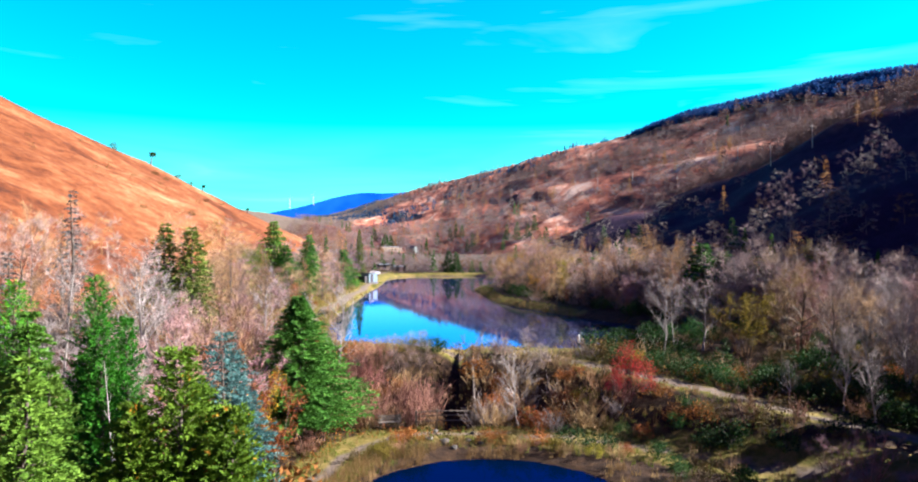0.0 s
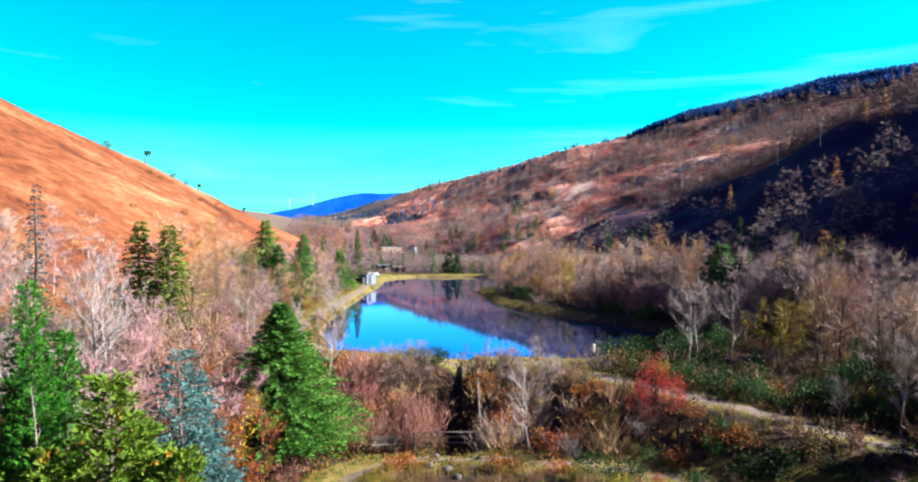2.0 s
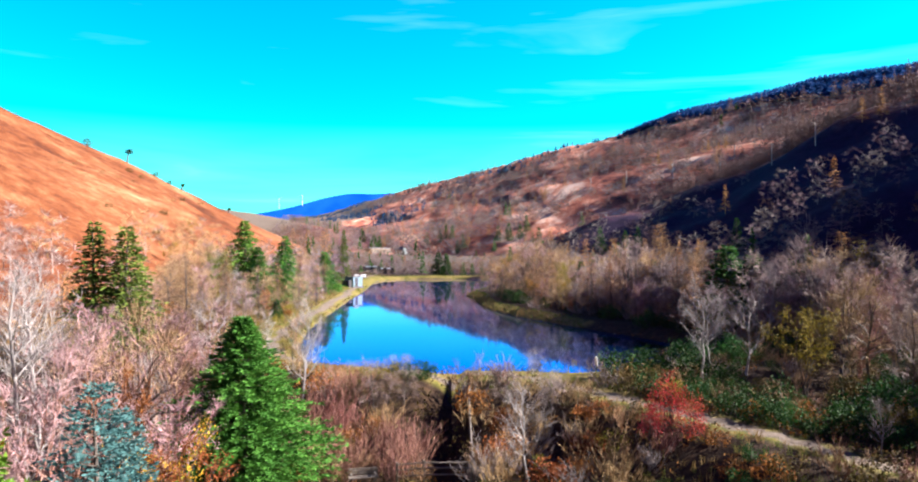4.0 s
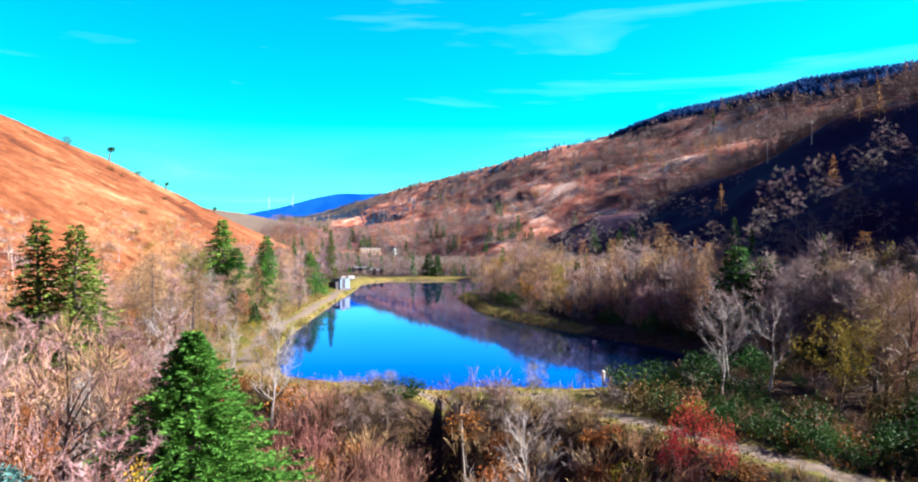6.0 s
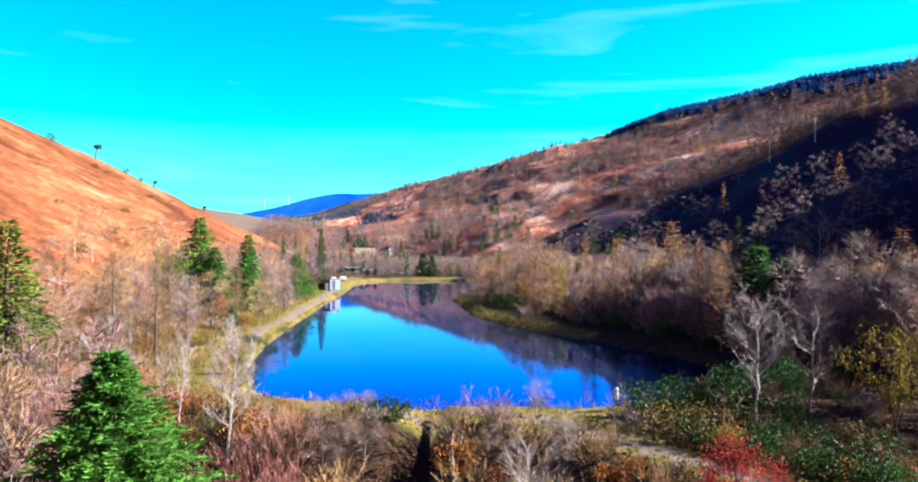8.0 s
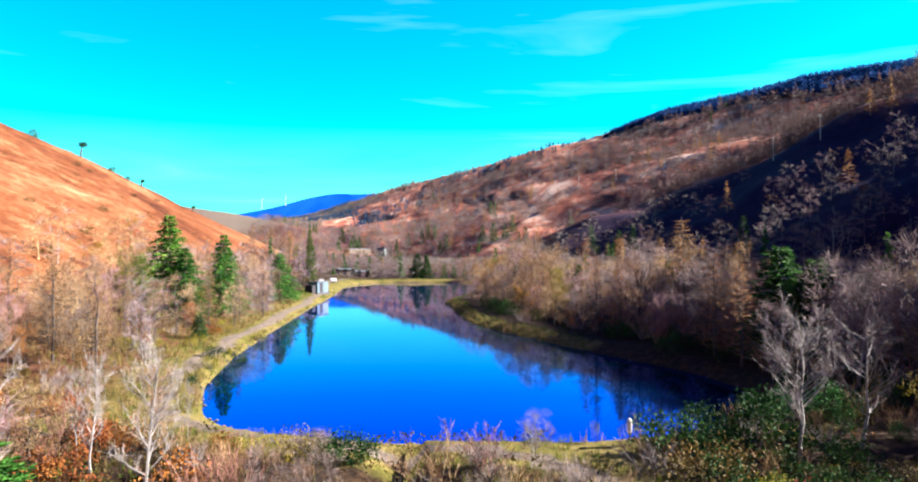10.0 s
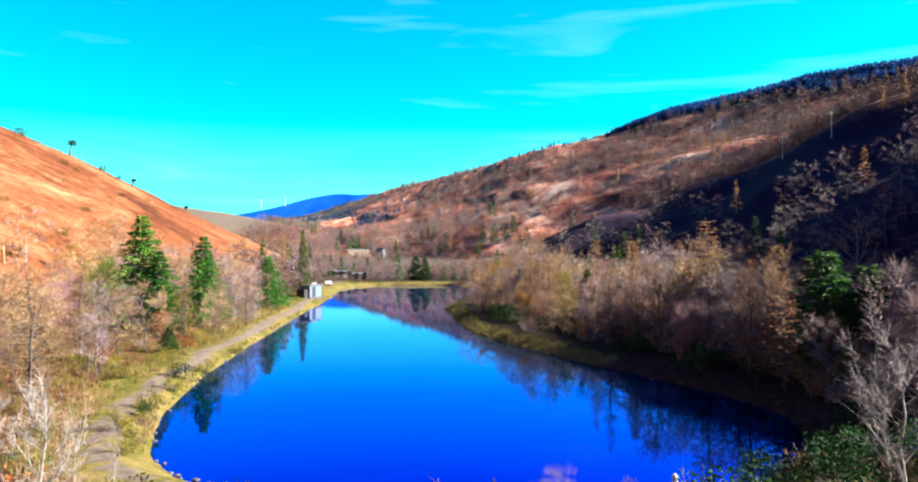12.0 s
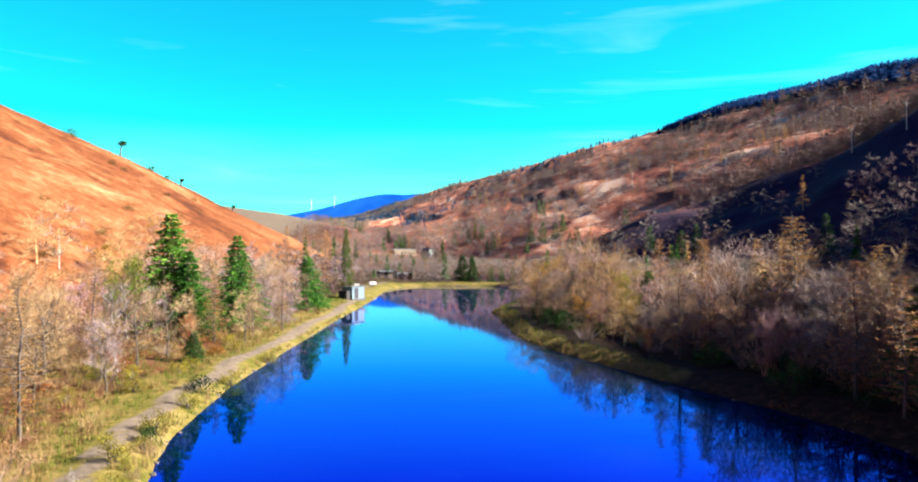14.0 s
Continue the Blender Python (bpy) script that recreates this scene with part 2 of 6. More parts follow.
# distant conifers: the blue of the haze is painted into the needle colour
M_FORESTRY_HAZE = leaf_mat("hazy_forestry_needles", (0.015, 0.065, 0.24), (0.038, 0.145, 0.50), (0.065, 0.21, 0.62))
M_CLUMP_HAZE = leaf_mat("hazy_far_needles", (0.012, 0.030, 0.075), (0.028, 0.065, 0.16), (0.05, 0.10, 0.22))
M_FAR_LARCH = leaf_mat("far_larch_twigs", (0.15, 0.095, 0.095), (0.32, 0.20, 0.19), (0.50, 0.33, 0.30), None, 0.1)
M_PINE = leaf_mat("pine_needles", (0.016, 0.07, 0.010), (0.075, 0.27, 0.03), (0.27, 0.52, 0.07))
M_OLIVEFIR = leaf_mat("olive_needles", (0.025, 0.05, 0.008), (0.09, 0.15, 0.02), (0.24, 0.28, 0.05))
M_DEEPPINE = leaf_mat("deep_pine_needles", (0.012, 0.065, 0.011), (0.055, 0.22, 0.028), (0.14, 0.38, 0.055))
M_YEW = leaf_mat("yellow_green_needles", (0.04, 0.14, 0.012), (0.16, 0.38, 0.025), (0.28, 0.49, 0.04), (0.85, 0.42, 0.03))
M_CYPRESS = leaf_mat("cypress_sprays", (0.015, 0.08, 0.007), (0.055, 0.28, 0.016), (0.13, 0.42, 0.03))
M_NORWAY = leaf_mat("spruce_shoots", (0.035, 0.11, 0.014), (0.14, 0.31, 0.03), (0.23, 0.41, 0.055))
M_BLUE = leaf_mat("blue_needles", (0.025, 0.085, 0.088), (0.085, 0.22, 0.22), (0.18, 0.34, 0.34))
M_GREYSPRUCE = leaf_mat("grey_needles", (0.05, 0.06, 0.06), (0.11, 0.13, 0.13), (0.20, 0.22, 0.22))
M_OLIVE = leaf_mat("olive_leaves", (0.10, 0.09, 0.012), (0.32, 0.27, 0.03), (0.54, 0.46, 0.06))
M_LIME = leaf_mat("yellow_green_leaves", (0.07, 0.12, 0.01), (0.20, 0.30, 0.02), (0.36, 0.44, 0.05))
M_GOLD = leaf_mat("golden_leaves", (0.25, 0.12, 0.01), (0.50, 0.28, 0.02), (0.66, 0.42, 0.05))
M_GORSE = leaf_mat("gorse_leaves", (0.008, 0.028, 0.008), (0.022, 0.068, 0.013), (0.055, 0.125, 0.024))
M_RED = leaf_mat("red_leaves", (0.22, 0.015, 0.02), (0.56, 0.045, 0.045), (0.72, 0.11, 0.10))
M_RUSSET = leaf_mat("russet_leaves", (0.14, 0.045, 0.012), (0.38, 0.13, 0.03), (0.56, 0.25, 0.07))
M_BRAMBLE = leaf_mat("bramble_leaves", (0.03, 0.04, 0.012), (0.12, 0.09, 0.025), (0.30, 0.18, 0.06))
M_STRAW = leaf_mat("straw", (0.22, 0.13, 0.04), (0.46, 0.31, 0.11), (0.66, 0.50, 0.23))
M_GRASS = leaf_mat("grass_blades", (0.05, 0.08, 0.012), (0.14, 0.19, 0.025), (0.32, 0.31, 0.07))
M_WOOD = plain_mat("weathered_wood", (0.13, 0.10, 0.08), (0.30, 0.25, 0.20), 6, 0.85, bump=0.3)
M_STONE = plain_mat("dark_stone", (0.05, 0.045, 0.04), (0.16, 0.14, 0.12), 2.5, 0.9, bump=0.5, fine=14)


# ---- shape helpers ----
class Shape:
    """Collects corners and faces of one mesh."""

    def __init__(self):
        self.v, self.f = [], []

    def tube(self, pts, radii, n=4):
        start = len(self.v)
        for i, (p, r) in enumerate(zip(pts, radii)):
            d = (pts[min(i + 1, len(pts) - 1)] - pts[max(i - 1, 0)])
            d = d.normalized() if d.length > 1e-6 else Vector((0, 0, 1))
            a = d.orthogonal().normalized()
            b = d.cross(a)
            for k in range(n):
                w = 2 * math.pi * k / n
                self.v.append(p + (a * math.cos(w) + b * math.sin(w)) * r)
        for i in range(len(pts) - 1):
            for k in range(n):
                q = start + i * n
                self.f.append((q + k, q + (k + 1) % n, q + n + (k + 1) % n, q + n + k))
        last = start + (len(pts) - 1) * n
        self.f.append(tuple(last + k for k in range(n)))

    def blade(self, p, d, w):
        s = d.orthogonal().normalized()
        s.rotate(Matrix.Rotation(random.random() * 6.28, 3, d.normalized()))
        i = len(self.v)
        self.v += [p - s * w * 0.5, p + s * w * 0.5, p + d]
        self.f.append((i, i + 1, i + 2))

    def leaf(self, p, d, w):
        s = d.orthogonal().normalized()
        s.rotate(Matrix.Rotation(random.random() * 6.28, 3, d.normalized()))
        i = len(self.v)
        self.v += [p, p + d * 0.5 + s * w * 0.5, p + d, p + d * 0.5 - s * w * 0.5]
        self.f.append((i, i + 1, i + 2, i + 3))

    def box(self, lo, hi, turn=None):
        i = len(self.v)
        for x in (lo[0], hi[0]):
            for y in (lo[1], hi[1]):
                for z in (lo[2], hi[2]):
                    c = Vector((x, y, z))
                    self.v.append(turn @ c if turn else c)
        self.f += [tuple(i + k for k in q) for q in ((0, 1, 3, 2), (4, 6, 7, 5), (0, 4, 5, 1), (2, 3, 7, 6), (0, 2, 6, 4), (1, 5, 7, 3))]

    def mesh(self, name, mat, bevel=0.0):
        me = bpy.data.meshes.new(name)
        me.from_pydata([tuple(c) for c in self.v], [], self.f)
        if bevel:
            bm = bmesh.new()
            bm.from_mesh(me)
            bmesh.ops.bevel(bm, geom=bm.edges, offset=bevel, segments=1, affect="EDGES")
            bm.to_mesh(me)
            bm.free()
        me.materials.append(mat)
        me.update()
        return me

    def arrays(self):
        """Corners and triangles, for joining many copies."""
        tri = []
        for q in self.f:
            for k in range(1, len(q) - 1):
                tri.append((q[0], q[k], q[k + 1]))
        return np.array([tuple(c) for c in self.v], np.float32), np.array(tri, np.int32)


def part(name, me, parent, label=""):
    ob = new(name, me)
    ob.parent = parent
    if label:
        tagged(ob, label=label)
    return ob


def thing(name, label, category, group=""):
    ob = new(name)
    ob.empty_display_size = 0.2
    return tagged(ob, label, category, group)


def raw_mesh(name, verts, tris, mat, smooth=False):
    me = bpy.data.meshes.new(name)
    me.vertices.add(len(verts))
    me.vertices.foreach_set("co", np.asarray(verts, np.float32).ravel())
    nt = len(tris)
    me.loops.add(nt * 3)
    me.loops.foreach_set("vertex_index", np.asarray(tris, np.int32).ravel())
    me.polygons.add(nt)
    me.polygons.foreach_set("loop_start", np.arange(0, nt * 3, 3, dtype=np.int32))
    me.polygons.foreach_set("loop_total", np.full(nt, 3, np.int32))
    me.polygons.foreach_set("use_smooth", np.full(nt, smooth, bool))
    me.update(calc_edges=True)
    me.validate()
    me.materials.append(mat)
    return me


def joined(name, kinds, places, mat):
    """One mesh of many copies: kinds are (corners, triangles); places are (kind, x, y, z, turn, size, height)."""
    vs, ts, at = [], [], 0
    for k, x, y, z, a, s, h in places:
        v, t = kinds[k]
        c, d = math.cos(a) * s, math.sin(a) * s
        w = np.empty_like(v)
        w[:, 0], w[:, 1], w[:, 2] = v[:, 0] * c - v[:, 1] * d + x, v[:, 0] * d + v[:, 1] * c + y, v[:, 2] * h + z
        vs.append(w)
        ts.append(t + at)
        at += len(v)
    return raw_mesh(name, np.concatenate(vs), np.concatenate(ts), mat)


# ---- the lie of the land ----
def hash2(ix, iy, seed):
    q = np.sin(ix * 127.1 + iy * 311.7 + seed * 74.7) * 43758.5453
    return q - np.floor(q)


def vnoise(x, y, seed=0):
    ix, iy = np.floor(x), np.floor(y)
    fx, fy = x - ix, y - iy
    fx, fy = fx * fx * (3 - 2 * fx), fy * fy * (3 - 2 * fy)
    a, b = hash2(ix, iy, seed), hash2(ix + 1, iy, seed)
    c, d = hash2(ix, iy + 1, seed), hash2(ix + 1, iy + 1, seed)
    return (a + (b - a) * fx) * (1 - fy) + (c + (d - c) * fx) * fy


def fbm(x, y, seed=0, octaves=4):
    s, a, t = 0.0, 1.0, 0.0
    for o in range(octaves):
        s = s + a * (vnoise(x, y, seed + o) - 0.5)
        t += a
        x, y, a = x * 2.03 + 17.1, y * 2.03 + 5.3, a * 0.5
    return s / t * 2


def sstep(a, b, x):
    u = np.clip((x - a) / (b - a), 0, 1)
    return u * u * (3 - 2 * u)


LAKE = [(-9.6, 67), (-6, 64.8), (-2, 63.5), (4, 63.2), (9, 63.4), (12.5, 64), (16, 65.8), (19.5, 69.3), (21.6, 73), (22.4, 77), (21.6, 81.5),
        (19.6, 86.5), (16.4, 93), (13.4, 100), (10.6, 106.5), (8.0, 113), (5.8, 122), (5.0, 133), (4.2, 146), (3.0, 154), (5.5, 163), (7.5, 178),
        (11, 195), (13.2, 212), (12, 224), (3, 230.5), (-9, 231.5), (-17.5, 228.5), (-21, 216), (-20.6, 200), (-19.6, 182), (-19, 163), (-18.6, 143),
        (-17.8, 122), (-17.2, 106), (-16.4, 92), (-15.4, 84.5), (-14.8, 79.6), (-13.6, 75), (-12, 70.3)]
POND = [(1.5 + 7.4 * math.cos(a * 0.3927), 33 + (8.4 if a < 8 else 10) * math.sin(a * 0.3927)) for a in range(16)]
TRACK_LEFT = [(-2, 60.6), (-6, 61.7), (-9.6, 64), (-12.6, 66.6), (-14.6, 70), (-16.0, 75), (-17.0, 80), (-17.6, 86), (-18.7, 100), (-19.3, 117), (-20.0, 140), (-20.8, 160), (-22.2, 174), (-24.2, 186), (-25.5, 205), (-24, 232)]
TRACK_RIGHT = [(-2, 60.6), (3, 60.1), (6.8, 58.3), (9.5, 55.1), (12.4, 51.5), (15.2, 48.1), (19.6, 44.0), (26.6, 39.2), (38, 34), (60, 28)]
LOWER_WALK = [(-9.5, 28), (-8.3, 34), (-7.2, 39), (-6.2, 43), (-4.5, 45.6), (-1, 46.2), (3, 45.6), (8, 44.2), (12, 41.5), (17, 38.2), (26, 33)]


def seg_dist(x, y, line, closed=False):
    d = np.full(np.shape(x), 1e9)
    pts = line + [line[0]] if closed else line
    for (ax, ay), (bx, by) in zip(pts[:-1], pts[1:]):
        ux, uy = bx - ax, by - ay
        t = np.clip(((x - ax) * ux + (y - ay) * uy) / (ux * ux + uy * uy), 0, 1)
        d = np.minimum(d, np.hypot(x - ax - t * ux, y - ay - t * uy))
    return d


def inside(x, y, poly):
    r = np.zeros(np.shape(x), bool)
    for (ax, ay), (bx, by) in zip(poly, poly[1:] + poly[:1]):
        hit = ((ay > y) != (by > y))
        with np.errstate(divide="ignore", invalid="ignore"):
            r ^= hit & (x < (bx - ax) * (y - ay) / (by - ay + 1e-12) + ax)
    return r


def shore(x, y, poly):
    """Distance to the waterline, negative in the water."""
    d = seg_dist(x, y, poly, True)
    return np.where(inside(x, y, poly), -d, d)


def ground_z(x, y):
    x, y = np.asarray(x, float), np.asarray(y, float)
    x0 = x + 0.336 * y
    # valley floor: low ground in front of the dam, the dam itself, and the floor beyond
    edge = np.where(x < 5, 57.5, 57.5 - (x - 5) * 1.05)
    edge = np.maximum(edge, 27 - 0.2 * (x - 33))
    up = sstep(-8.0, 0.0, y - edge)
    crest = 0.85 - 0.5 * sstep(3, 10, x) * sstep(63, 58, y) - 1.9 * sstep(8, 30, x) * sstep(62, 42, y)
    z = -2.7 + (crest + 2.7) * up
    z = z + np.clip(y - 245, 0, 1500) * 0.010 + 0.35 * fbm(x / 9, y / 9, 3)
    # left side: gentle rise and then the open hill, which turns away to the left
    z = z + np.clip(-x - 21, 0, 19) * 0.11
    a, b = -x - 40.0, ((-x - 40.0) - 0.95 * (y - 330)) / 1.38
    k = 18.0
    d = -k * np.logaddexp(-np.clip(a, -400, 3000) / k, -np.clip(b, -400, 3000) / k)
    d = np.maximum(d, 0)
    rough = fbm(x / 55, y / 55, 11, 5)
    left = 0.518 * d + np.minimum(d, 60) / 60 * (3.5 * rough + 1.0 * fbm(x / 9, y / 16, 15, 4))
    left = np.where(left > 150, 150 + (left - 150) * 0.3, left)
    # a lower, paler hill behind it
    d2 = np.clip(-(x + 0.22 * (y - 700)) - 40, 0, 1e4) * sstep(430, 700, y)
    left2 = 75 * (1 - np.exp(-d2 * 0.32 / 75)) + 2 * rough * sstep(0, 60, d2)
    # right side: the long hill whose foot runs away to the left
    r = x0 - 128 - 12 * fbm(y / 60, x0 * 0 + 2, 21) - 9 * fbm(x / 35, y / 35, 23, 3)
    near = sstep(325, 235, y + 50 * fbm(x / 45, y / 45, 25, 3))
    steep = 0.36 + 0.155 * near
    rr = np.maximum(r, 0)
    brow = 70 + 35 * near
    right = np.where(rr < brow, steep * rr, steep * brow + (0.392 - 0.078 * near) * (rr - brow))
    right = right + np.clip(rr, 0, 60) / 60 * (3.6 * fbm(x0 / 42, y / 130, 31, 4) + 1.3 * fbm(x0 / 12, y / 50, 37, 3))
    top = 138.0
    right = np.where(right > top, top + 12 * (1 - np.exp(-(right - top) / 60)), right)
    right = right - 11 * sstep(630, 440, y) * sstep(150, 260, rr)
    # unseen bump off to the right, added to shade the lower slope
    shade_spur = 48 * np.exp(-((x - 285) / 70) ** 2 - ((y - 160) / 70) ** 2)
    # an unseen hill, added to close the valley's near end against low sky light
    back = 0.72 * np.maximum(-y - 55, 0) + np.clip(-y - 55, 0, 60) / 60 * 4 * fbm(x / 50, y / 50, 41, 3)
    back = np.where(back > 150, 150 + (back - 150) * 0.2, np.maximum(back, 0))
    # an unseen spur added off to the side, to shade the wooded bank
    crown = (69.5 + 2.0 * sstep(92, 106, y)) * np.exp(-np.maximum(np.abs(x - 152) - 4, 0) ** 2 / 34.0 ** 2) * sstep(60, 72, y + 5 * fbm(x / 20, y / 20, 43, 2)) * sstep(158, 142, y)
    right = np.maximum(right, crown)
    z = z + np.maximum(left, back) + left2 + np.maximum(right, 0) + shade_spur
    # the overflow channel from the lake down to the pond
    ch = np.abs(x + 0.35 + 0.25 * np.sin(y * 0.4))
    z = z - 1.15 * sstep(1.15, 0.45, ch) * sstep(46.5, 49, y) * sstep(62.5, 60.5, y)
    # water bodies
    s = shore(x, y, LAKE)
    z = np.where(s < 5, np.minimum(z, 0.06 + np.where(s > 0, s * 0.42, s * 0.55)), z)
    z = np.maximum(z, np.where(s < 0, -1.9, -1e3))
    s2 = shore(x, y, POND)
    z = np.where(s2 < 3, np.minimum(z, -2.98 + np.where(s2 > 0, s2 * 0.3, s2 * 0.5)), z)
    z = np.maximum(z, np.where(s2 < 0, -4.2, -1e3))
    # far dam
    z = np.where((y > 231) & (y < 238) & (x > -24) & (x < 30), np.maximum(z, 0.75 * sstep(231, 232.5, y) * sstep(238, 235.5, y) + 0.1), z)
    return z


def gz(x, y):
    return float(ground_z(np.array([x]), np.array([y]))[0])


def axis_steps(lo, hi, step, out_lo, out_hi, grow=1.09):
    mid = list(np.arange(lo, hi + 1e-6, step))
    a, s = [lo], step
    while a[-1] > out_lo:
        s *= grow
        a.append(a[-1] - s)
    b, s = [mid[-1]], step
    while b[-1] < out_hi:
        s *= grow
        b.append(b[-1] + s)
    return np.array(a[:0:-1] + mid + b[1:])


def build_ground():
    xs = axis_steps(-46, 46, 1.0, -3200, 3200, 1.05)
    ys = axis_steps(24, 130, 1.1, -900, 4700, 1.035)
    X, Y = np.meshgrid(xs, ys)
    x, y = X.ravel(), Y.ravel()
    z = ground_z(x, y)
    nx, ny = len(xs), len(ys)
    i = (np.arange(ny - 1)[:, None] * nx + np.arange(nx - 1)[None, :]).ravel()
    tris = np.concatenate([np.stack([i, i + 1, i + nx + 1], 1), np.stack([i, i + nx + 1, i + nx], 1)])
    me = raw_mesh("ground", np.stack([x, y, z], 1), tris, M_GROUND, True)
    # what covers the ground: gravel, turf, moor
    gravel = np.maximum(sstep(0.95, 0.25, seg_dist(x, y, TRACK_LEFT)), sstep(1.2, 0.4, seg_dist(x, y, TRACK_RIGHT)))
    gravel = np.maximum(gravel, 0.75 * sstep(0.9, 0.3, seg_dist(x, y, LOWER_WALK)))
    s = shore(x, y, LAKE)
    turf = 0.85 * sstep(8, 3, s) * sstep(-1, 0.2, s)
    turf = turf * np.where(x > 4, np.maximum(0.75 * sstep(92, 97, y) * sstep(3.5, 1.2, s), sstep(65, 62, y)), 1.0)
    turf = np.maximum(turf, 0.85 * sstep(3, 1.2, seg_dist(x, y, LOWER_WALK)))
    turf = np.maximum(turf, 1.3 * np.exp(-((x + 21) / 4) ** 2 - ((y - 186) / 16) ** 2))
    turf = np.maximum(turf, sstep(2.2, 0.6, np.abs(y - 233.5)) * sstep(40, 20, np.abs(x)))
    turf = np.maximum(turf, 0.6 * sstep(2.2, 1.0, seg_dist(x, y, TRACK_RIGHT)))
    gravel = np.maximum(gravel, 0.62 * sstep(450, 560, y) * sstep(-100, -150, x))   # bleached grass of the hill behind
    turf = np.maximum(turf, 0.62 * sstep(40, 30, y) * sstep(-60, -20, y) * sstep(0.0, 0.35, fbm(x / 12, y / 12, 84)) * sstep(60, 40, np.abs(x)))
    moor = np.maximum(sstep(-37, -43, x), sstep(125, 150, x + 0.336 * y))
    u = x + 0.336 * y
    floor = (y > 420) & (u < 140)
    moor = np.where(floor, 0.25 + 0.5 * sstep(0.0, 0.3, fbm(x / 60, y / 60, 83)), moor)
    turf = np.where(floor, 0.25 * sstep(-130, -95, x), turf)
    # no moor on the shaded lower slope, so its painted violet shows
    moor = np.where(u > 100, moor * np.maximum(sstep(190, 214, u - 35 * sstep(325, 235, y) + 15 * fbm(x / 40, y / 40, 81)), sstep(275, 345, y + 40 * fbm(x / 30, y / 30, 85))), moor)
    moor = np.maximum(moor, 0.45 * sstep(-16.5, -19, x) * sstep(-36, -27, x) * sstep(66, 72, y) * sstep(135, 105, y) * sstep(-0.25, 0.2, fbm(x / 7, y / 7, 82)))
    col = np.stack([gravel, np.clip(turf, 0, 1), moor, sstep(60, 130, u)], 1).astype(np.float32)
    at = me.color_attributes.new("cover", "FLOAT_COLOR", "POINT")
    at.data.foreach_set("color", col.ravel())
    return tagged(new("ground", me), "valley floor with turf, leaf litter, gravel tracks and rust-coloured bracken hillsides", "ground", kind="structure")


build_ground()


def water_sheet(name, poly, z, label, mat):
    """The water reaches a little under its banks."""
    bm = bmesh.new()
    cx, cy = sum(p[0] for p in poly) / len(poly), sum(p[1] for p in poly) / len(poly)
    out = []
    for (ax, ay), (x, y), (bx, by) in zip(poly[-1:] + poly[:-1], poly, poly[1:] + poly[:1]):
        t = Vector((bx - ax, by - ay)).normalized()
        out.append(bm.verts.new((x + t.y * 0.9, y - t.x * 0.9, z)))
    bm.faces.new(out)
    bmesh.ops.triangulate(bm, faces=bm.faces)
    bmesh.ops.recalc_face_normals(bm, faces=bm.faces)
    me = bpy.data.meshes.new(name)
    bm.to_mesh(me)
    bm.free()
    if me.polygons[0].normal.z < 0:
        me.flip_normals()
    me.materials.append(mat)
    return tagged(new(name, me), label, "water", kind="structure")


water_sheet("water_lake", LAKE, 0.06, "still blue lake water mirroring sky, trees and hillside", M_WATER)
water_sheet("water_pond", POND, -2.95, "dark still pond water below the dam", M_POND)


# ---- plants: how each kind grows ----
UP = Vector((0, 0, 1))


def rdir(zlo=-1.0, zhi=1.0):
    a, z = random.random() * 2 * math.pi, random.uniform(zlo, zhi)
    c = math.sqrt(max(0.0, 1 - z * z))
    return Vector((c * math.cos(a), c * math.sin(a), z))


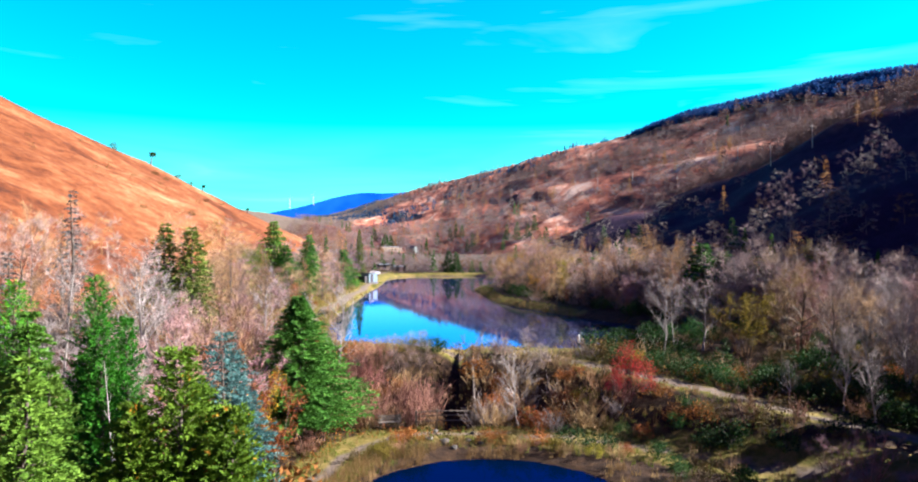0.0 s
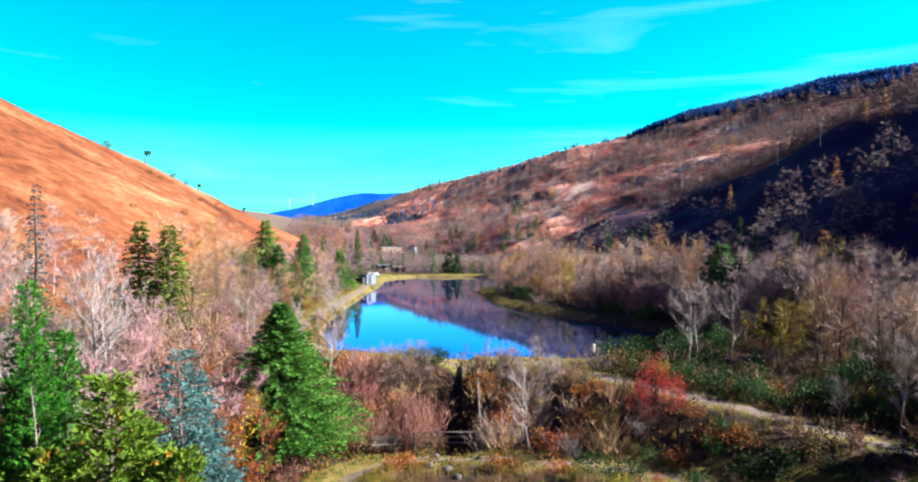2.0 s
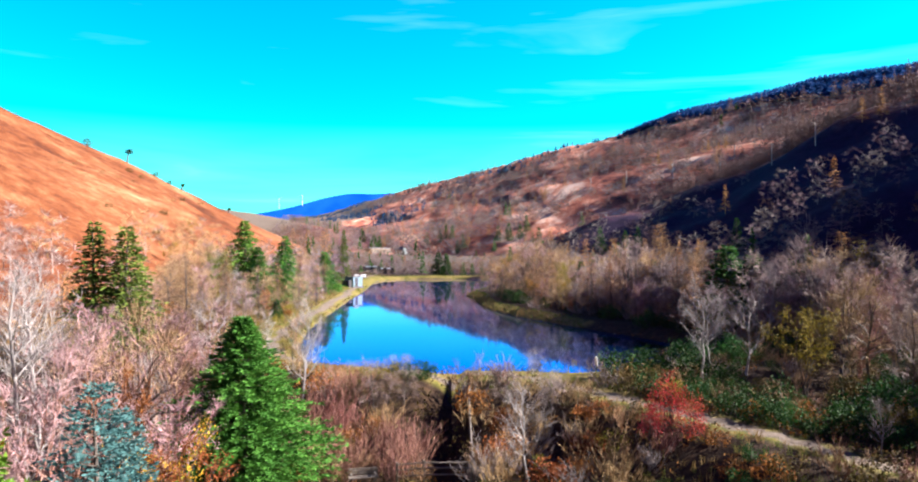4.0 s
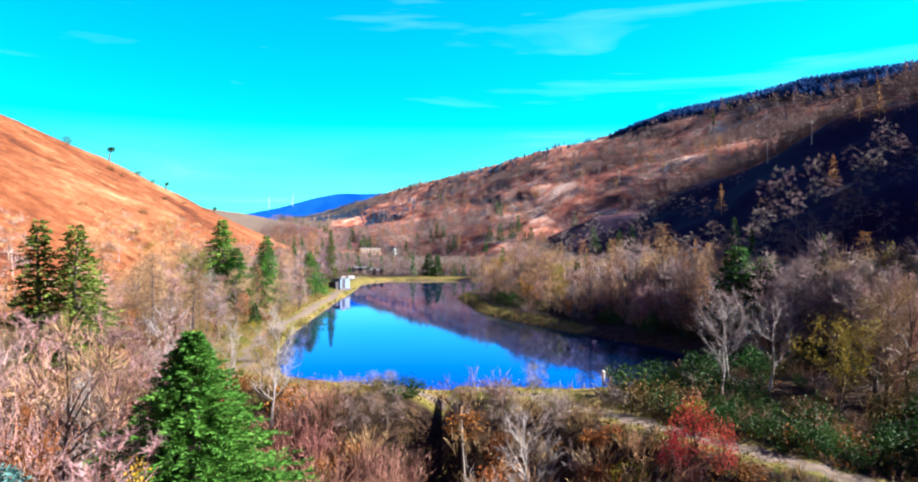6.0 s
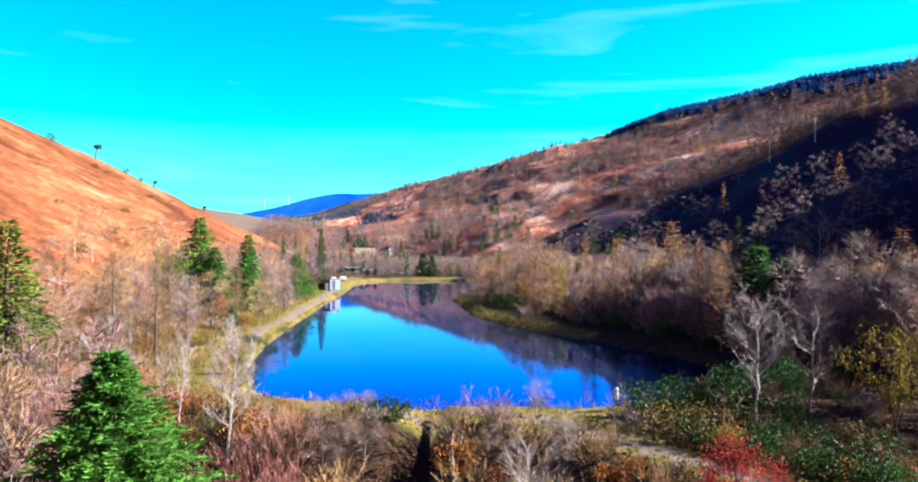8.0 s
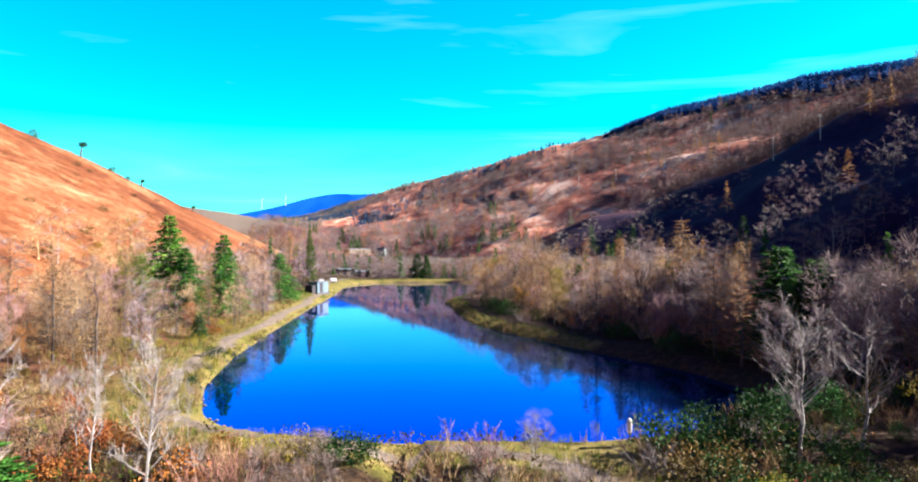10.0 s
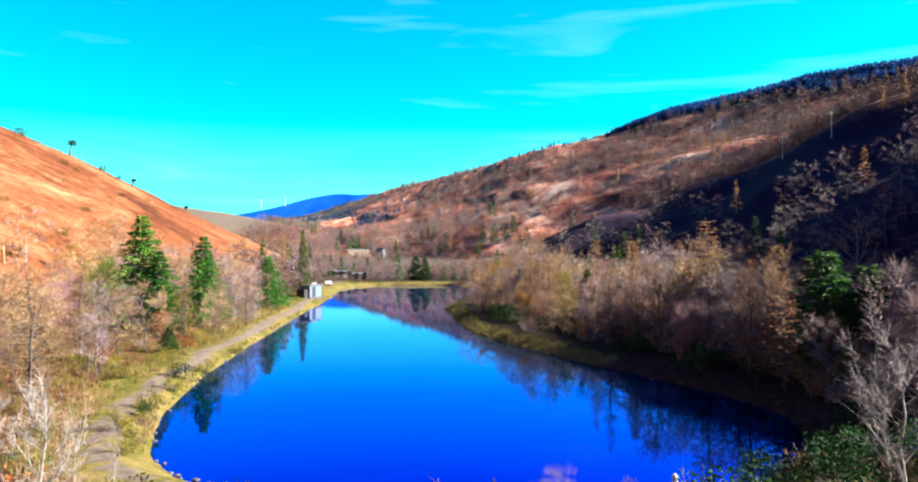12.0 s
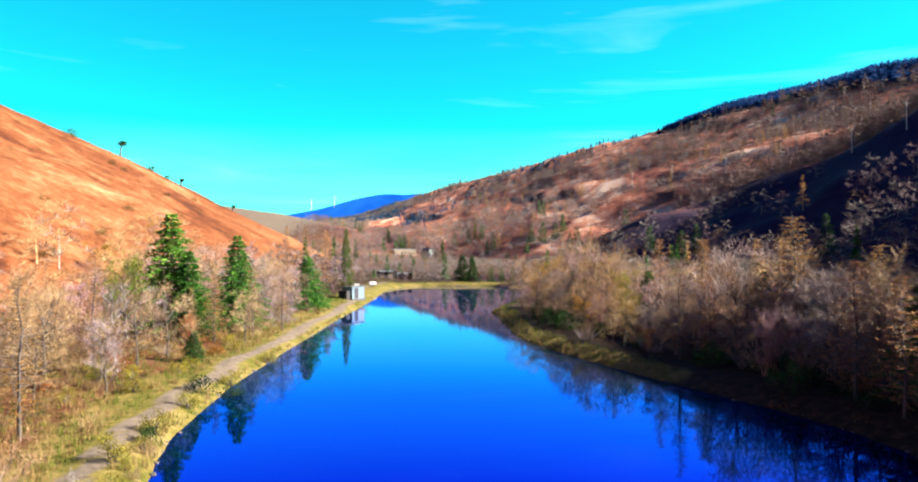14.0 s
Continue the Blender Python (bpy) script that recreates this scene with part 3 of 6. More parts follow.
def bare_tree(seed, h=8.0, spread=2.6, stems=1, limbs=16, subs=5, twigs=1500, tw=0.022, tl=0.75, lean=0.05, low=0.28, leafy=None):
    """A leafless broadleaf: trunk and limbs in one shape, sprays of fine twigs in the other."""
    random.seed(seed)
    wood, crown = Shape(), Shape()
    ends = []
    for s in range(stems):
        tilt = rdir(0, 0.1) * (lean if stems == 1 else random.uniform(0.12, 0.38))
        hh = h * random.uniform(0.82, 1.0)
        pts, p = [], Vector((0, 0, -0.25)) + (rdir(-0.05, 0.05) * 0.15 * (stems > 1))
        steps = 6
        for i in range(steps + 1):
            pts.append(p.copy())
            p = p + (UP + tilt + rdir(-0.2, 0.2) * 0.13) * hh / steps
        r0 = h * (0.0130 if stems == 1 else 0.0075)
        wood.tube(pts, [r0 * (1 - 0.86 * i / steps) * (1.5 if i == 0 else 1) for i in range(steps + 1)], 5)
        ends.append((pts[-2], pts[-1]))
        for k in range(max(3, limbs // stems)):
            f = low + (0.97 - low) * ((k + random.random()) / max(3, limbs // stems))
            q = f * steps
            i = min(int(q), steps - 1)
            base = pts[i].lerp(pts[i + 1], q - i)
            shape = math.sin(math.pi * min(1, (f - low) / (1 - low) * 0.8 + 0.2)) ** 0.7
            length = spread * (0.4 + 0.6 * shape) * random.uniform(0.75, 1.15)
            d = (rdir(-0.1, 0.1) + UP * random.uniform(0.5, 1.2)).normalized()
            a = base + d * length * 0.45
            b = a + (d + UP * 0.35 + rdir() * 0.3).normalized() * length * 0.55
            wood.tube([base, a, b], [r0 * 0.5 * (1.1 - f), r0 * 0.3 * (1.1 - f) + 0.006, 0.006], 3)
            for j in range(subs):
                g = random.uniform(0.25, 1.0)
                sp = base.lerp(a, g * 2) if g < 0.5 else a.lerp(b, g * 2 - 1)
                sd = (d + rdir(-0.3, 0.9) * 1.0 + UP * 0.3).normalized() * length * random.uniform(0.3, 0.55)
                wood.tube([sp, sp + sd], [0.011, 0.004], 3)
                ends.append((sp, sp + sd))
    for i in range(twigs):
        a, b = random.choice(ends)
        p = a.lerp(b, random.random())
        d = ((b - a).normalized() * 0.8 + rdir(-0.8, 1.0) * 1.0).normalized() * tl * random.uniform(0.45, 1.15)
        crown.blade(p, d, tw * random.uniform(0.7, 1.4))
    if leafy:
        for i in range(leafy):
            a, b = random.choice(ends)
            p = a.lerp(b, random.random()) + rdir() * 0.3
            crown.leaf(p, rdir() * random.uniform(0.08, 0.16), 0.09)
    return wood, crown


def round_tree(seed, h=8.0, r=2.7, clumps=13, twigs=850, tw=0.055, tl=0.8, low=0.22):
    """A leafless tree seen from farther off: forked stem, and twigs fanning out of the ends of the limbs into an uneven dome."""
    random.seed(seed)
    wood, crown = Shape(), Shape()
    fork = Vector((random.uniform(-0.2, 0.2), random.uniform(-0.2, 0.2), h * random.uniform(0.2, 0.32)))
    top = Vector((random.uniform(-0.4, 0.4), random.uniform(-0.4, 0.4), h * 0.72))
    wood.tube([Vector((0, 0, -0.3)), fork, top], [h * 0.016, h * 0.011, 0.02], 5)
    heads = []
    skew = rdir(-0.1, 0.1) * r * 0.25
    for i in range(clumps):
        f = low + (1 - low) * (i + random.random()) / clumps
        a = i * 2.4 + random.uniform(-0.5, 0.5)
        wide = r * math.sqrt(max(0.02, 1 - ((f - 0.42) / 0.62) ** 2)) * random.uniform(0.35, 0.85)
        c = Vector((math.cos(a) * wide, math.sin(a) * wide, h * (0.08 + 0.78 * f) * random.uniform(0.93, 1.05))) + skew * f
        base = fork.lerp(top, max(0.0, min(0.9, f - 0.3)))
        wood.tube([base, base.lerp(c, 0.55) + UP * 0.15, c], [0.045, 0.028, 0.010], 3)
        heads.append((c, r * random.uniform(0.25, 0.5), (c - base).normalized()))
    for i in range(twigs):
        c, q, out = random.choice(heads)
        d = (rdir(-0.6, 1.0) + out * 0.55 + UP * 0.2).normalized()
        crown.blade(c + d * q * random.random() ** 0.6 * 0.8, (d + rdir() * 0.35).normalized() * tl * random.uniform(0.45, 1.1), tw * random.uniform(0.6, 1.4))
    return wood, crown


def larch_tree(seed, h=11.0, r=2.4, rows=36, per=7, twigs=10, tw=0.042):
    """A larch without needles: straight stem, level whorls of thin twiggy boughs."""
    random.seed(seed)
    wood, crown = Shape(), Shape()
    pts = [Vector((random.uniform(-0.04, 0.04) * i, random.uniform(-0.04, 0.04) * i, -0.3 + i * (h + 0.3) / 6)) for i in range(7)]
    wood.tube(pts, [0.15 * h / 11 * (1 - 0.92 * i / 6) for i in range(7)], 5)
    for k in range(rows):
        f = 0.12 + 0.86 * k / rows
        q = f * 6
        base = pts[int(q)].lerp(pts[int(q) + 1], q - int(q))
        for j in range(per):
            if random.random() < 0.18:
                continue
            a = (k * 2.4 + j * 2 * math.pi / per) + random.uniform(-0.3, 0.3)
            L = r * (1.05 - f) ** 0.75 * random.uniform(0.6, 1.15)
            d = Vector((math.cos(a), math.sin(a), random.uniform(-0.18, 0.16)))
            tip = base + d * L + UP * 0.12 * L
            wood.tube([base, tip], [0.022, 0.006], 3)
            for t in range(int(twigs * (0.4 + L / r))):
                p = base.lerp(tip, random.uniform(0.15, 1.0))
                crown.blade(p, (d * 0.6 + rdir(-0.7, 0.4) * 0.8).normalized() * random.uniform(0.2, 0.55), tw)
    return wood, crown


def conifer_tree(seed, h=9.0, r=2.6, whorls=24, per=8, sprays=11, size=0.34, width=0.15, droop=0.25, power=0.85, low=0.05, lift=0.0, ragged=0.2):
    """An evergreen conifer: boughs in whorls, each hung with flat sprays of needles."""
    random.seed(seed)
    wood, crown = Shape(), Shape()
    wood.tube([Vector((0, 0, -0.3)), Vector((0.03 * h, 0, h * 0.5)), Vector((0.01 * h, 0.01 * h, h * 0.985))], [h * 0.019, h * 0.012, 0.012], 6)
    for k in range(whorls):
        f = low + (0.985 - low) * (k + random.uniform(0, 0.6)) / whorls
        L0 = r * max(0.03, (1 - f)) ** power
        if f < 0.14:
            L0 *= 0.72 + 2 * f
        n = max(4, int(per * (0.55 + 0.45 * (1 - f))))
        for j in range(n):
            a = k * 2.399 + j * 2 * math.pi / n + random.uniform(-0.35, 0.35)
            L = L0 * random.uniform(1 - 2 * ragged, 1 + ragged)
            out = Vector((math.cos(a), math.sin(a), 0))
            base = Vector((0.02 * h * min(f * 2, 1), 0, h * f))
            tip = base + out * L + UP * (lift - droop * (1 - f * 0.6)) * L
            midp = base.lerp(tip, 0.55) + UP * 0.10 * L
            if L > 0.4:
                wood.tube([base, midp], [0.02, 0.008], 3)
            m = max(3, int(sprays * (0.25 + L / r)))
            for s in range(m):
                t = (s + random.random()) / m
                t = 0.18 + 0.86 * t
                p = base.lerp(midp, t / 0.55) if t < 0.55 else midp.lerp(tip, (t - 0.55) / 0.45)
                side = out.cross(UP) * random.choice((-1, 1)) * random.uniform(0.25, 1.05)
                d = (out * random.uniform(0.5, 1.0) + side + UP * random.uniform(-0.35, 0.35 + lift)).normalized() * size * random.uniform(0.7, 1.35)
                crown.leaf(p + rdir() * 0.06, d, width * random.uniform(0.7, 1.3))
                if s % 2:
                    crown.leaf(p, (d * 0.6 + rdir() * size * 0.7), width)
    return wood, crown


def bushy_conifer(seed, h, r, leaders=4, **how):
    """Several leaders of uneven height grown into one full, lumpy evergreen."""
    wood, crown = Shape(), Shape()
    for k in range(leaders):
        random.seed(seed * 7 + k)
        f = 1.0 if k == 0 else random.uniform(0.55, 0.88)
        a, q = k * 2.2 + random.random(), 0.0 if k == 0 else r * random.uniform(0.35, 0.6)
        off = Vector((math.cos(a) * q, math.sin(a) * q, 0))
        w, c = conifer_tree(seed * 13 + k, h * f, r * (0.8 if k == 0 else random.uniform(0.5, 0.65)), **how)
        for src, dst in ((w, wood), (c, crown)):
            i = len(dst.v)
            dst.v += [v + off for v in src.v]
            dst.f += [tuple(j + i for j in t) for t in src.f]
    return wood, crown


def leafy_shrub(seed, r=1.3, h=1.6, leaves=900, size=0.16, stems=14, clumps=14, flat=0.8):
    """A rounded but uneven shrub: stems, and leaves gathered in clumps with gaps between."""
    random.seed(seed)
    wood, crown = Shape(), Shape()
    tops = []
    for i in range(clumps):
        d = rdir(0.05, 1.0)
        tops.append(Vector((d.x * r * random.uniform(0.45, 0.95), d.y * r * random.uniform(0.45, 0.95), h * (0.08 + 0.76 * d.z ** flat) * random.uniform(0.85, 1.1))))
    for i in range(stems):
        t = tops[i % clumps]
        base = Vector((random.uniform(-0.2, 0.2) * r, random.uniform(-0.2, 0.2) * r, -0.12))
        wood.tube([base, base.lerp(t, 0.5) + UP * 0.12 * h, t], [0.028, 0.018, 0.006], 3)
    for i in range(leaves):
        t = random.choice(tops)
        p = t + rdir() * random.random() ** 0.5 * r * 0.42
        if i % 4 == 0:
            p.z *= random.random()
        if p.z < 0.02:
            p.z = random.uniform(0.02, 0.3 * h)
        crown.leaf(p, (rdir() + UP * 0.4).normalized() * size * random.uniform(0.6, 1.4), size * 0.62)
    return wood, crown


def twiggy_scrub(seed, r=1.0, h=2.6, stems=34, twigs=480, tw=0.022, tl=0.5, fan=0.38):
    """Upright, many-stemmed scrub without leaves."""
    random.seed(seed)
    wood, crown = Shape(), Shape()
    sticks = []
    for i in range(stems):
        base = Vector((random.uniform(-0.5, 0.5) * r, random.uniform(-0.5, 0.5) * r, -0.15))
        d = (UP + rdir(-0.2, 0.2) * fan * random.random() ** 0.5 * 1.6).normalized()
        L = h * random.uniform(0.55, 1.08)
        a, b = base + d * L * 0.5 + rdir() * 0.08, base + d * L + rdir() * 0.16
        wood.tube([base, a, b], [0.020, 0.013, 0.004], 3)
        sticks.append((a, b))
        sticks.append((base.lerp(a, 0.4), a))
    for i in range(twigs):
        a, b = random.choice(sticks)
        crown.blade(a.lerp(b, random.random()), ((b - a).normalized() + rdir(-0.2, 0.8) * 0.8).normalized() * tl * random.uniform(0.4, 1.2), tw)
    return wood, crown


# kind: name, label, category, group, wood material, crown material, builder, nominal height, variants
KINDS = {
    "birch": ("birch_tree", "leafless birch with pale trunk and fine grey twigs", "tree", "birches in the valley", M_PALEBARK, M_TWIG_PALE,
              lambda s: bare_tree(s, 8, 2.0, 1, 24, 7, 2000, 0.013, 0.55, low=0.22), 8, 3),
    "white": ("ash_tree", "leafless pale grey tree with wide spreading branches", "tree", "pale trees by the lake", M_PALEBARK, M_TWIG_PALE,
              lambda s: bare_tree(s, 7, 2.3, 1, 22, 7, 1300, 0.012, 0.5, lean=0.03, low=0.28), 7, 3),
    "grey": ("alder_tree", "leafless alder with grey-brown twigs", "tree", "bare woodland trees", M_BARK, M_TWIG_GREY,
             lambda s: bare_tree(s, 8, 2.9, 1, 20, 6, 2000, 0.02, 0.7, low=0.15) if s % 2 else round_tree(s, 8, 3.1, 19, 2000, 0.026, 0.75, 0.08), 8, 4),
    "brown": ("oak_tree", "leafless small oak with rusty brown twigs", "tree", "bare woodland trees", M_BARK, M_TWIG_BROWN,
              lambda s: bare_tree(s, 7, 3.0, 1, 20, 6, 2000, 0.02, 0.7, low=0.12) if s % 2 else round_tree(s, 7, 3.0, 19, 2000, 0.026, 0.7, 0.05), 7, 4),
    "mauve": ("willow_tree", "many-stemmed leafless willow with mauve-pink twigs", "tree", "bare woodland trees", M_STEM_PINK, M_TWIG_PURPLE,
              lambda s: bare_tree(s, 6, 1.7, 7, 35, 4, 1800, 0.018, 0.65, low=0.12), 6, 3),
    "copper": ("beech_tree", "small beech holding faded coppery leaves", "tree", "coppery trees", M_BARK, M_RUSSET,
               lambda s: bare_tree(s, 6, 2.0, 3, 22, 5, 900, 0.026, 0.7, leafy=1100), 6, 2),
    "olive": ("sallow_tree", "bushy sallow with thin olive-yellow leaves", "tree", "yellowing trees", M_BARK, M_OLIVE,
              lambda s: bare_tree(s, 6, 2.4, 3, 24, 5, 700, 0.022, 0.6, leafy=1300), 6, 2),
    "gold": ("hazel_tree", "small hazel with golden autumn leaves", "tree", "yellowing trees", M_BARK, M_GOLD,
             lambda s: bare_tree(s, 5, 1.6, 3, 20, 4, 300, 0.022, 0.5, leafy=1100), 5, 1),
    "lime": ("lime_tree", "rounded tree with bright yellow-green leaves", "tree", "yellowing trees", M_BARK, M_LIME,
             lambda s: bare_tree(s, 6, 2.2, 1, 24, 5, 200, 0.022, 0.5, leafy=1900), 6, 1),
    "larch": ("larch_tree", "leafless larch with orange-brown twigs on level boughs", "tree", "larches", M_BARK, M_LARCH,
              lambda s: larch_tree(s), 11, 3),
    "spruce": ("spruce_tree", "dark green spruce with drooping boughs", "tree", "spruces", M_BARK, M_SPRUCE,
               lambda s: conifer_tree(s, 10, 2.7, 34, 9, 14, 0.44, 0.21, 0.30, 0.75), 10, 2),
    "fir": ("fir_tree", "bright green narrow fir", "tree", "firs on the lake bank", M_BARK, M_PINE,
            lambda s: conifer_tree(s, 10, 3.0, 42, 11, 26, 0.32, 0.11, 0.15, 0.85, ragged=0.3), 10, 2),
    "olivefir": ("fir_tree", "tall full olive-green fir", "tree", "firs among the young wood", M_BARK, M_OLIVEFIR,
                 lambda s: conifer_tree(s, 12, 2.9, 44, 10, 17, 0.38, 0.14, 0.2, 0.75, ragged=0.28), 12, 2),
    "pine": ("pine_tree", "broad bushy bright green pine", "tree", "", M_BARK, M_DEEPPINE,
             lambda s: conifer_tree(s, 9, 3.7, 56, 15, 62, 0.23, 0.062, 0.10, 0.88, 0.03, 0.30, 0.22), 9, 1),
    "yew": ("yew_tree", "full yellow-green yew with golden tips", "tree", "yews beside the pond", M_BARK, M_YEW,
            lambda s: bushy_conifer(s, 9, 3.4, 5, whorls=36, per=11, sprays=34, size=0.23, width=0.085, droop=0.10, power=0.55, low=0.03, lift=0.6, ragged=0.25), 9, 1),
    "cypress": ("cypress_tree", "tall narrow vivid green cypress", "tree", "", M_BARK, M_CYPRESS,
                lambda s: bushy_conifer(s, 11, 3.3, 4, whorls=38, per=10, sprays=28, size=0.24, width=0.065, droop=-0.05, power=0.55, low=0.03, lift=0.6, ragged=0.25), 11, 1),
    "blue": ("blue_spruce", "blue-grey spruce with dense needles", "tree", "", M_BARK, M_BLUE,
             lambda s: bushy_conifer(s, 8.5, 3.5, 4, whorls=30, per=10, sprays=34, size=0.21, width=0.065, droop=0.14, power=0.58, low=0.04, lift=0.25, ragged=0.2), 8.5, 1),
    "norway": ("spruce_tree", "yellow-green spruce with layered drooping boughs", "tree", "spruces beside the pond", M_BARK, M_NORWAY,
               lambda s: conifer_tree(s, 11, 3.5, 27, 14, 62, 0.24, 0.085, 0.34, 0.78, 0.04, 0.05, 0.2), 11, 1),
    "snag": ("dead_tree", "dead pale trunk without bark or branches", "tree", "", M_PALEBARK, M_TWIG_PALE,
             lambda s: bare_tree(s, 8, 0.5, 1, 7, 1, 14, 0.014, 0.3, lean=0.08, low=0.35), 8, 1),
    "greyspruce": ("old_spruce", "tall thinning grey spruce", "tree", "", M_BARK, M_GREYSPRUCE,
                   lambda s: conifer_tree(s, 13, 2.3, 32, 7, 9, 0.36, 0.12, 0.3, ragged=0.35), 13, 1),
    "gorse": ("gorse_bush", "dense dark green gorse bush", "bush", "gorse bushes", M_BARK, M_GORSE,
              lambda s: leafy_shrub(s, 1.4, 1.7, 640, 0.17, 8, 16), 1.7, 3),
    "greenbush": ("holly_bush", "glossy green evergreen bush", "bush", "evergreen bushes", M_BARK, M_SPRUCE,
                  lambda s: leafy_shrub(s, 1.2, 1.6, 700, 0.14, 10, 12), 1.6, 2),
    "red": ("rowan_bush", "bush with crimson autumn leaves", "bush", "", M_BARK, M_RED,
            lambda s: leafy_shrub(s, 1.7, 2.8, 1500, 0.11, 26, 26, 0.8), 2.8, 2),
    "russet": ("bracken_clump", "rusty dead bracken clump", "bush", "bracken clumps", M_BARK, M_RUSSET,
               lambda s: leafy_shrub(s, 1.1, 1.0, 440, 0.14, 0, 12), 1.0, 3),
    "bramble": ("bramble_bush", "tangled brown and green bramble bush", "bush", "bramble bushes", M_BARK, M_BRAMBLE,
                lambda s: leafy_shrub(s, 1.3, 1.2, 540, 0.13, 0, 14), 1.2, 3),
    "yellowbush": ("hazel_bush", "low bush with yellow-green leaves", "bush", "yellow bushes", M_BARK, M_OLIVE,
                   lambda s: leafy_shrub(s, 1.2, 1.7, 900, 0.11, 14, 12), 1.7, 2),
    "redscrub": ("dogwood_shrub", "upright leafless scrub with pinkish red stems", "bush", "red-stemmed scrub", M_STEM_PINK, M_STEM_PINK,
                 lambda s: twiggy_scrub(s, 1.0, 2.6, 34, 420, 0.026, 0.45, 0.5), 2.6, 4),
    "greyscrub": ("thorn_bush", "leafless pale grey thorn bush", "bush", "bare thorn bushes", M_TWIG_GREY, M_TWIG_PALE,
                  lambda s: twiggy_scrub(s, 1.4, 2.2, 26, 700, 0.02, 0.5, 0.75), 2.2, 3),
    "brownscrub": ("blackthorn_bush", "leafless dull brown thicket bush", "bush", "brown thicket bushes", M_TWIG_BROWN, M_TWIG_BROWN,
                   lambda s: twiggy_scrub(s, 1.3, 2.2, 22, 520, 0.028, 0.5, 0.6), 2.2, 3),
}
# lighter builds of the same kinds for the woods farther from the water's near end
for kind, build in (("grey", lambda s: round_tree(s, 8, 3.3, 20, 2300, 0.023, 0.85, 0.06)), ("brown", lambda s: round_tree(s, 7, 3.2, 20, 2300, 0.023, 0.8, 0.06)),
                    ("birch", lambda s: round_tree(s, 8, 1.9, 13, 900, 0.03, 0.75)), ("spruce", lambda s: conifer_tree(s, 10, 2.6, 24, 7, 7, 0.55, 0.28, 0.3, 0.85)),
                    ("mauve", lambda s: round_tree(s, 6, 2.7, 18, 2000, 0.023, 0.8, 0.04)), ("larch", lambda s: larch_tree(s, 11, 2.4, 28, 6, 8, 0.05))):
    row = KINDS[kind]
    KINDS[kind + "_light"] = (*row[:6], build, row[7], row[8])
GROWN = {}
HEROES = []


def plant(kind, x, y, height, wide=1.0, sink=0.0, top=None, keep=0.8, z=None):
    """One plant of a kind. height in metres, or top: the level its tip reaches."""
    name, label, cat, group, mw, mc, build, nominal, variants = KINDS[kind]
    v = random.randrange(variants)
    z = (gz(x, y) if z is None else z) - sink
    if top is not None:
        height = top - z
    s = height / nominal
    state = random.getstate()
    m = Matrix.Translation((x, y, z)) @ Matrix.Rotation(random.random() * 6.28, 4, "Z") @ Matrix.Diagonal((s * wide, s * wide, s, 1))
    if (kind, v) not in GROWN:
        wood, crown = build(sum(map(ord, kind)) * 7 + v)
        root = thing(name, label, cat, group)
        tree = cat == "tree"
        if wood.v:
            part("trunk" if tree else "stem", wood.mesh("wood_of_" + name, mw), root)
        part("crown" if tree else "foliage", crown.mesh("crown_of_" + name, mc), root)
        root.matrix_basis = m
        GROWN[(kind, v)] = root
        random.setstate(state)
    else:
        root = GROWN[(kind, v)]
        first = root.matrix_basis.copy()
        root.matrix_basis = Matrix.Identity(4)
        copy_thing(root, m)
        root.matrix_basis = first
    random.random()
    HEROES.append((x, y, keep))


def open_ground(x, y, bank):
    """Where a plant may stand: off the water, the tracks, the channel and the hut's plot."""
    ok = (shore(x, y, LAKE) > bank) & (shore(x, y, POND) > 0.8)
    ok &= (seg_dist(x, y, TRACK_LEFT) > 1.3) & (seg_dist(x, y, TRACK_RIGHT) > 1.6) & (seg_dist(x, y, LOWER_WALK) > 1.1)
    ok &= ~((np.abs(x + 0.4) < 1.4) & (y > 40) & (y < 62))
    ok &= ~((y > 150) & (y < 205) & (x > -27.5) & (x < -18))
    return ok


def spots_in(area, spacing, bank):
    x0, y0, x1, y1 = area
    X, Y = np.meshgrid(np.arange(x0, x1, spacing), np.arange(y0, y1, spacing))
    x = X.ravel() + np.random.uniform(-0.47, 0.47, X.size) * spacing
    y = Y.ravel() + np.random.uniform(-0.47, 0.47, X.size) * spacing
    ok = open_ground(x, y, bank)
    return x[ok], y[ok]


def before_track(x, y, h):
    """True for what would stand high on the near verge of the right-hand track."""
    if not 9.0 < x < 17.0 or y > 53.0:
        return False
    lane = float(np.interp(x, [p[0] for p in TRACK_RIGHT], [p[1] for p in TRACK_RIGHT]))
    return 0 < lane - y < 1.8 + 1.2 * h


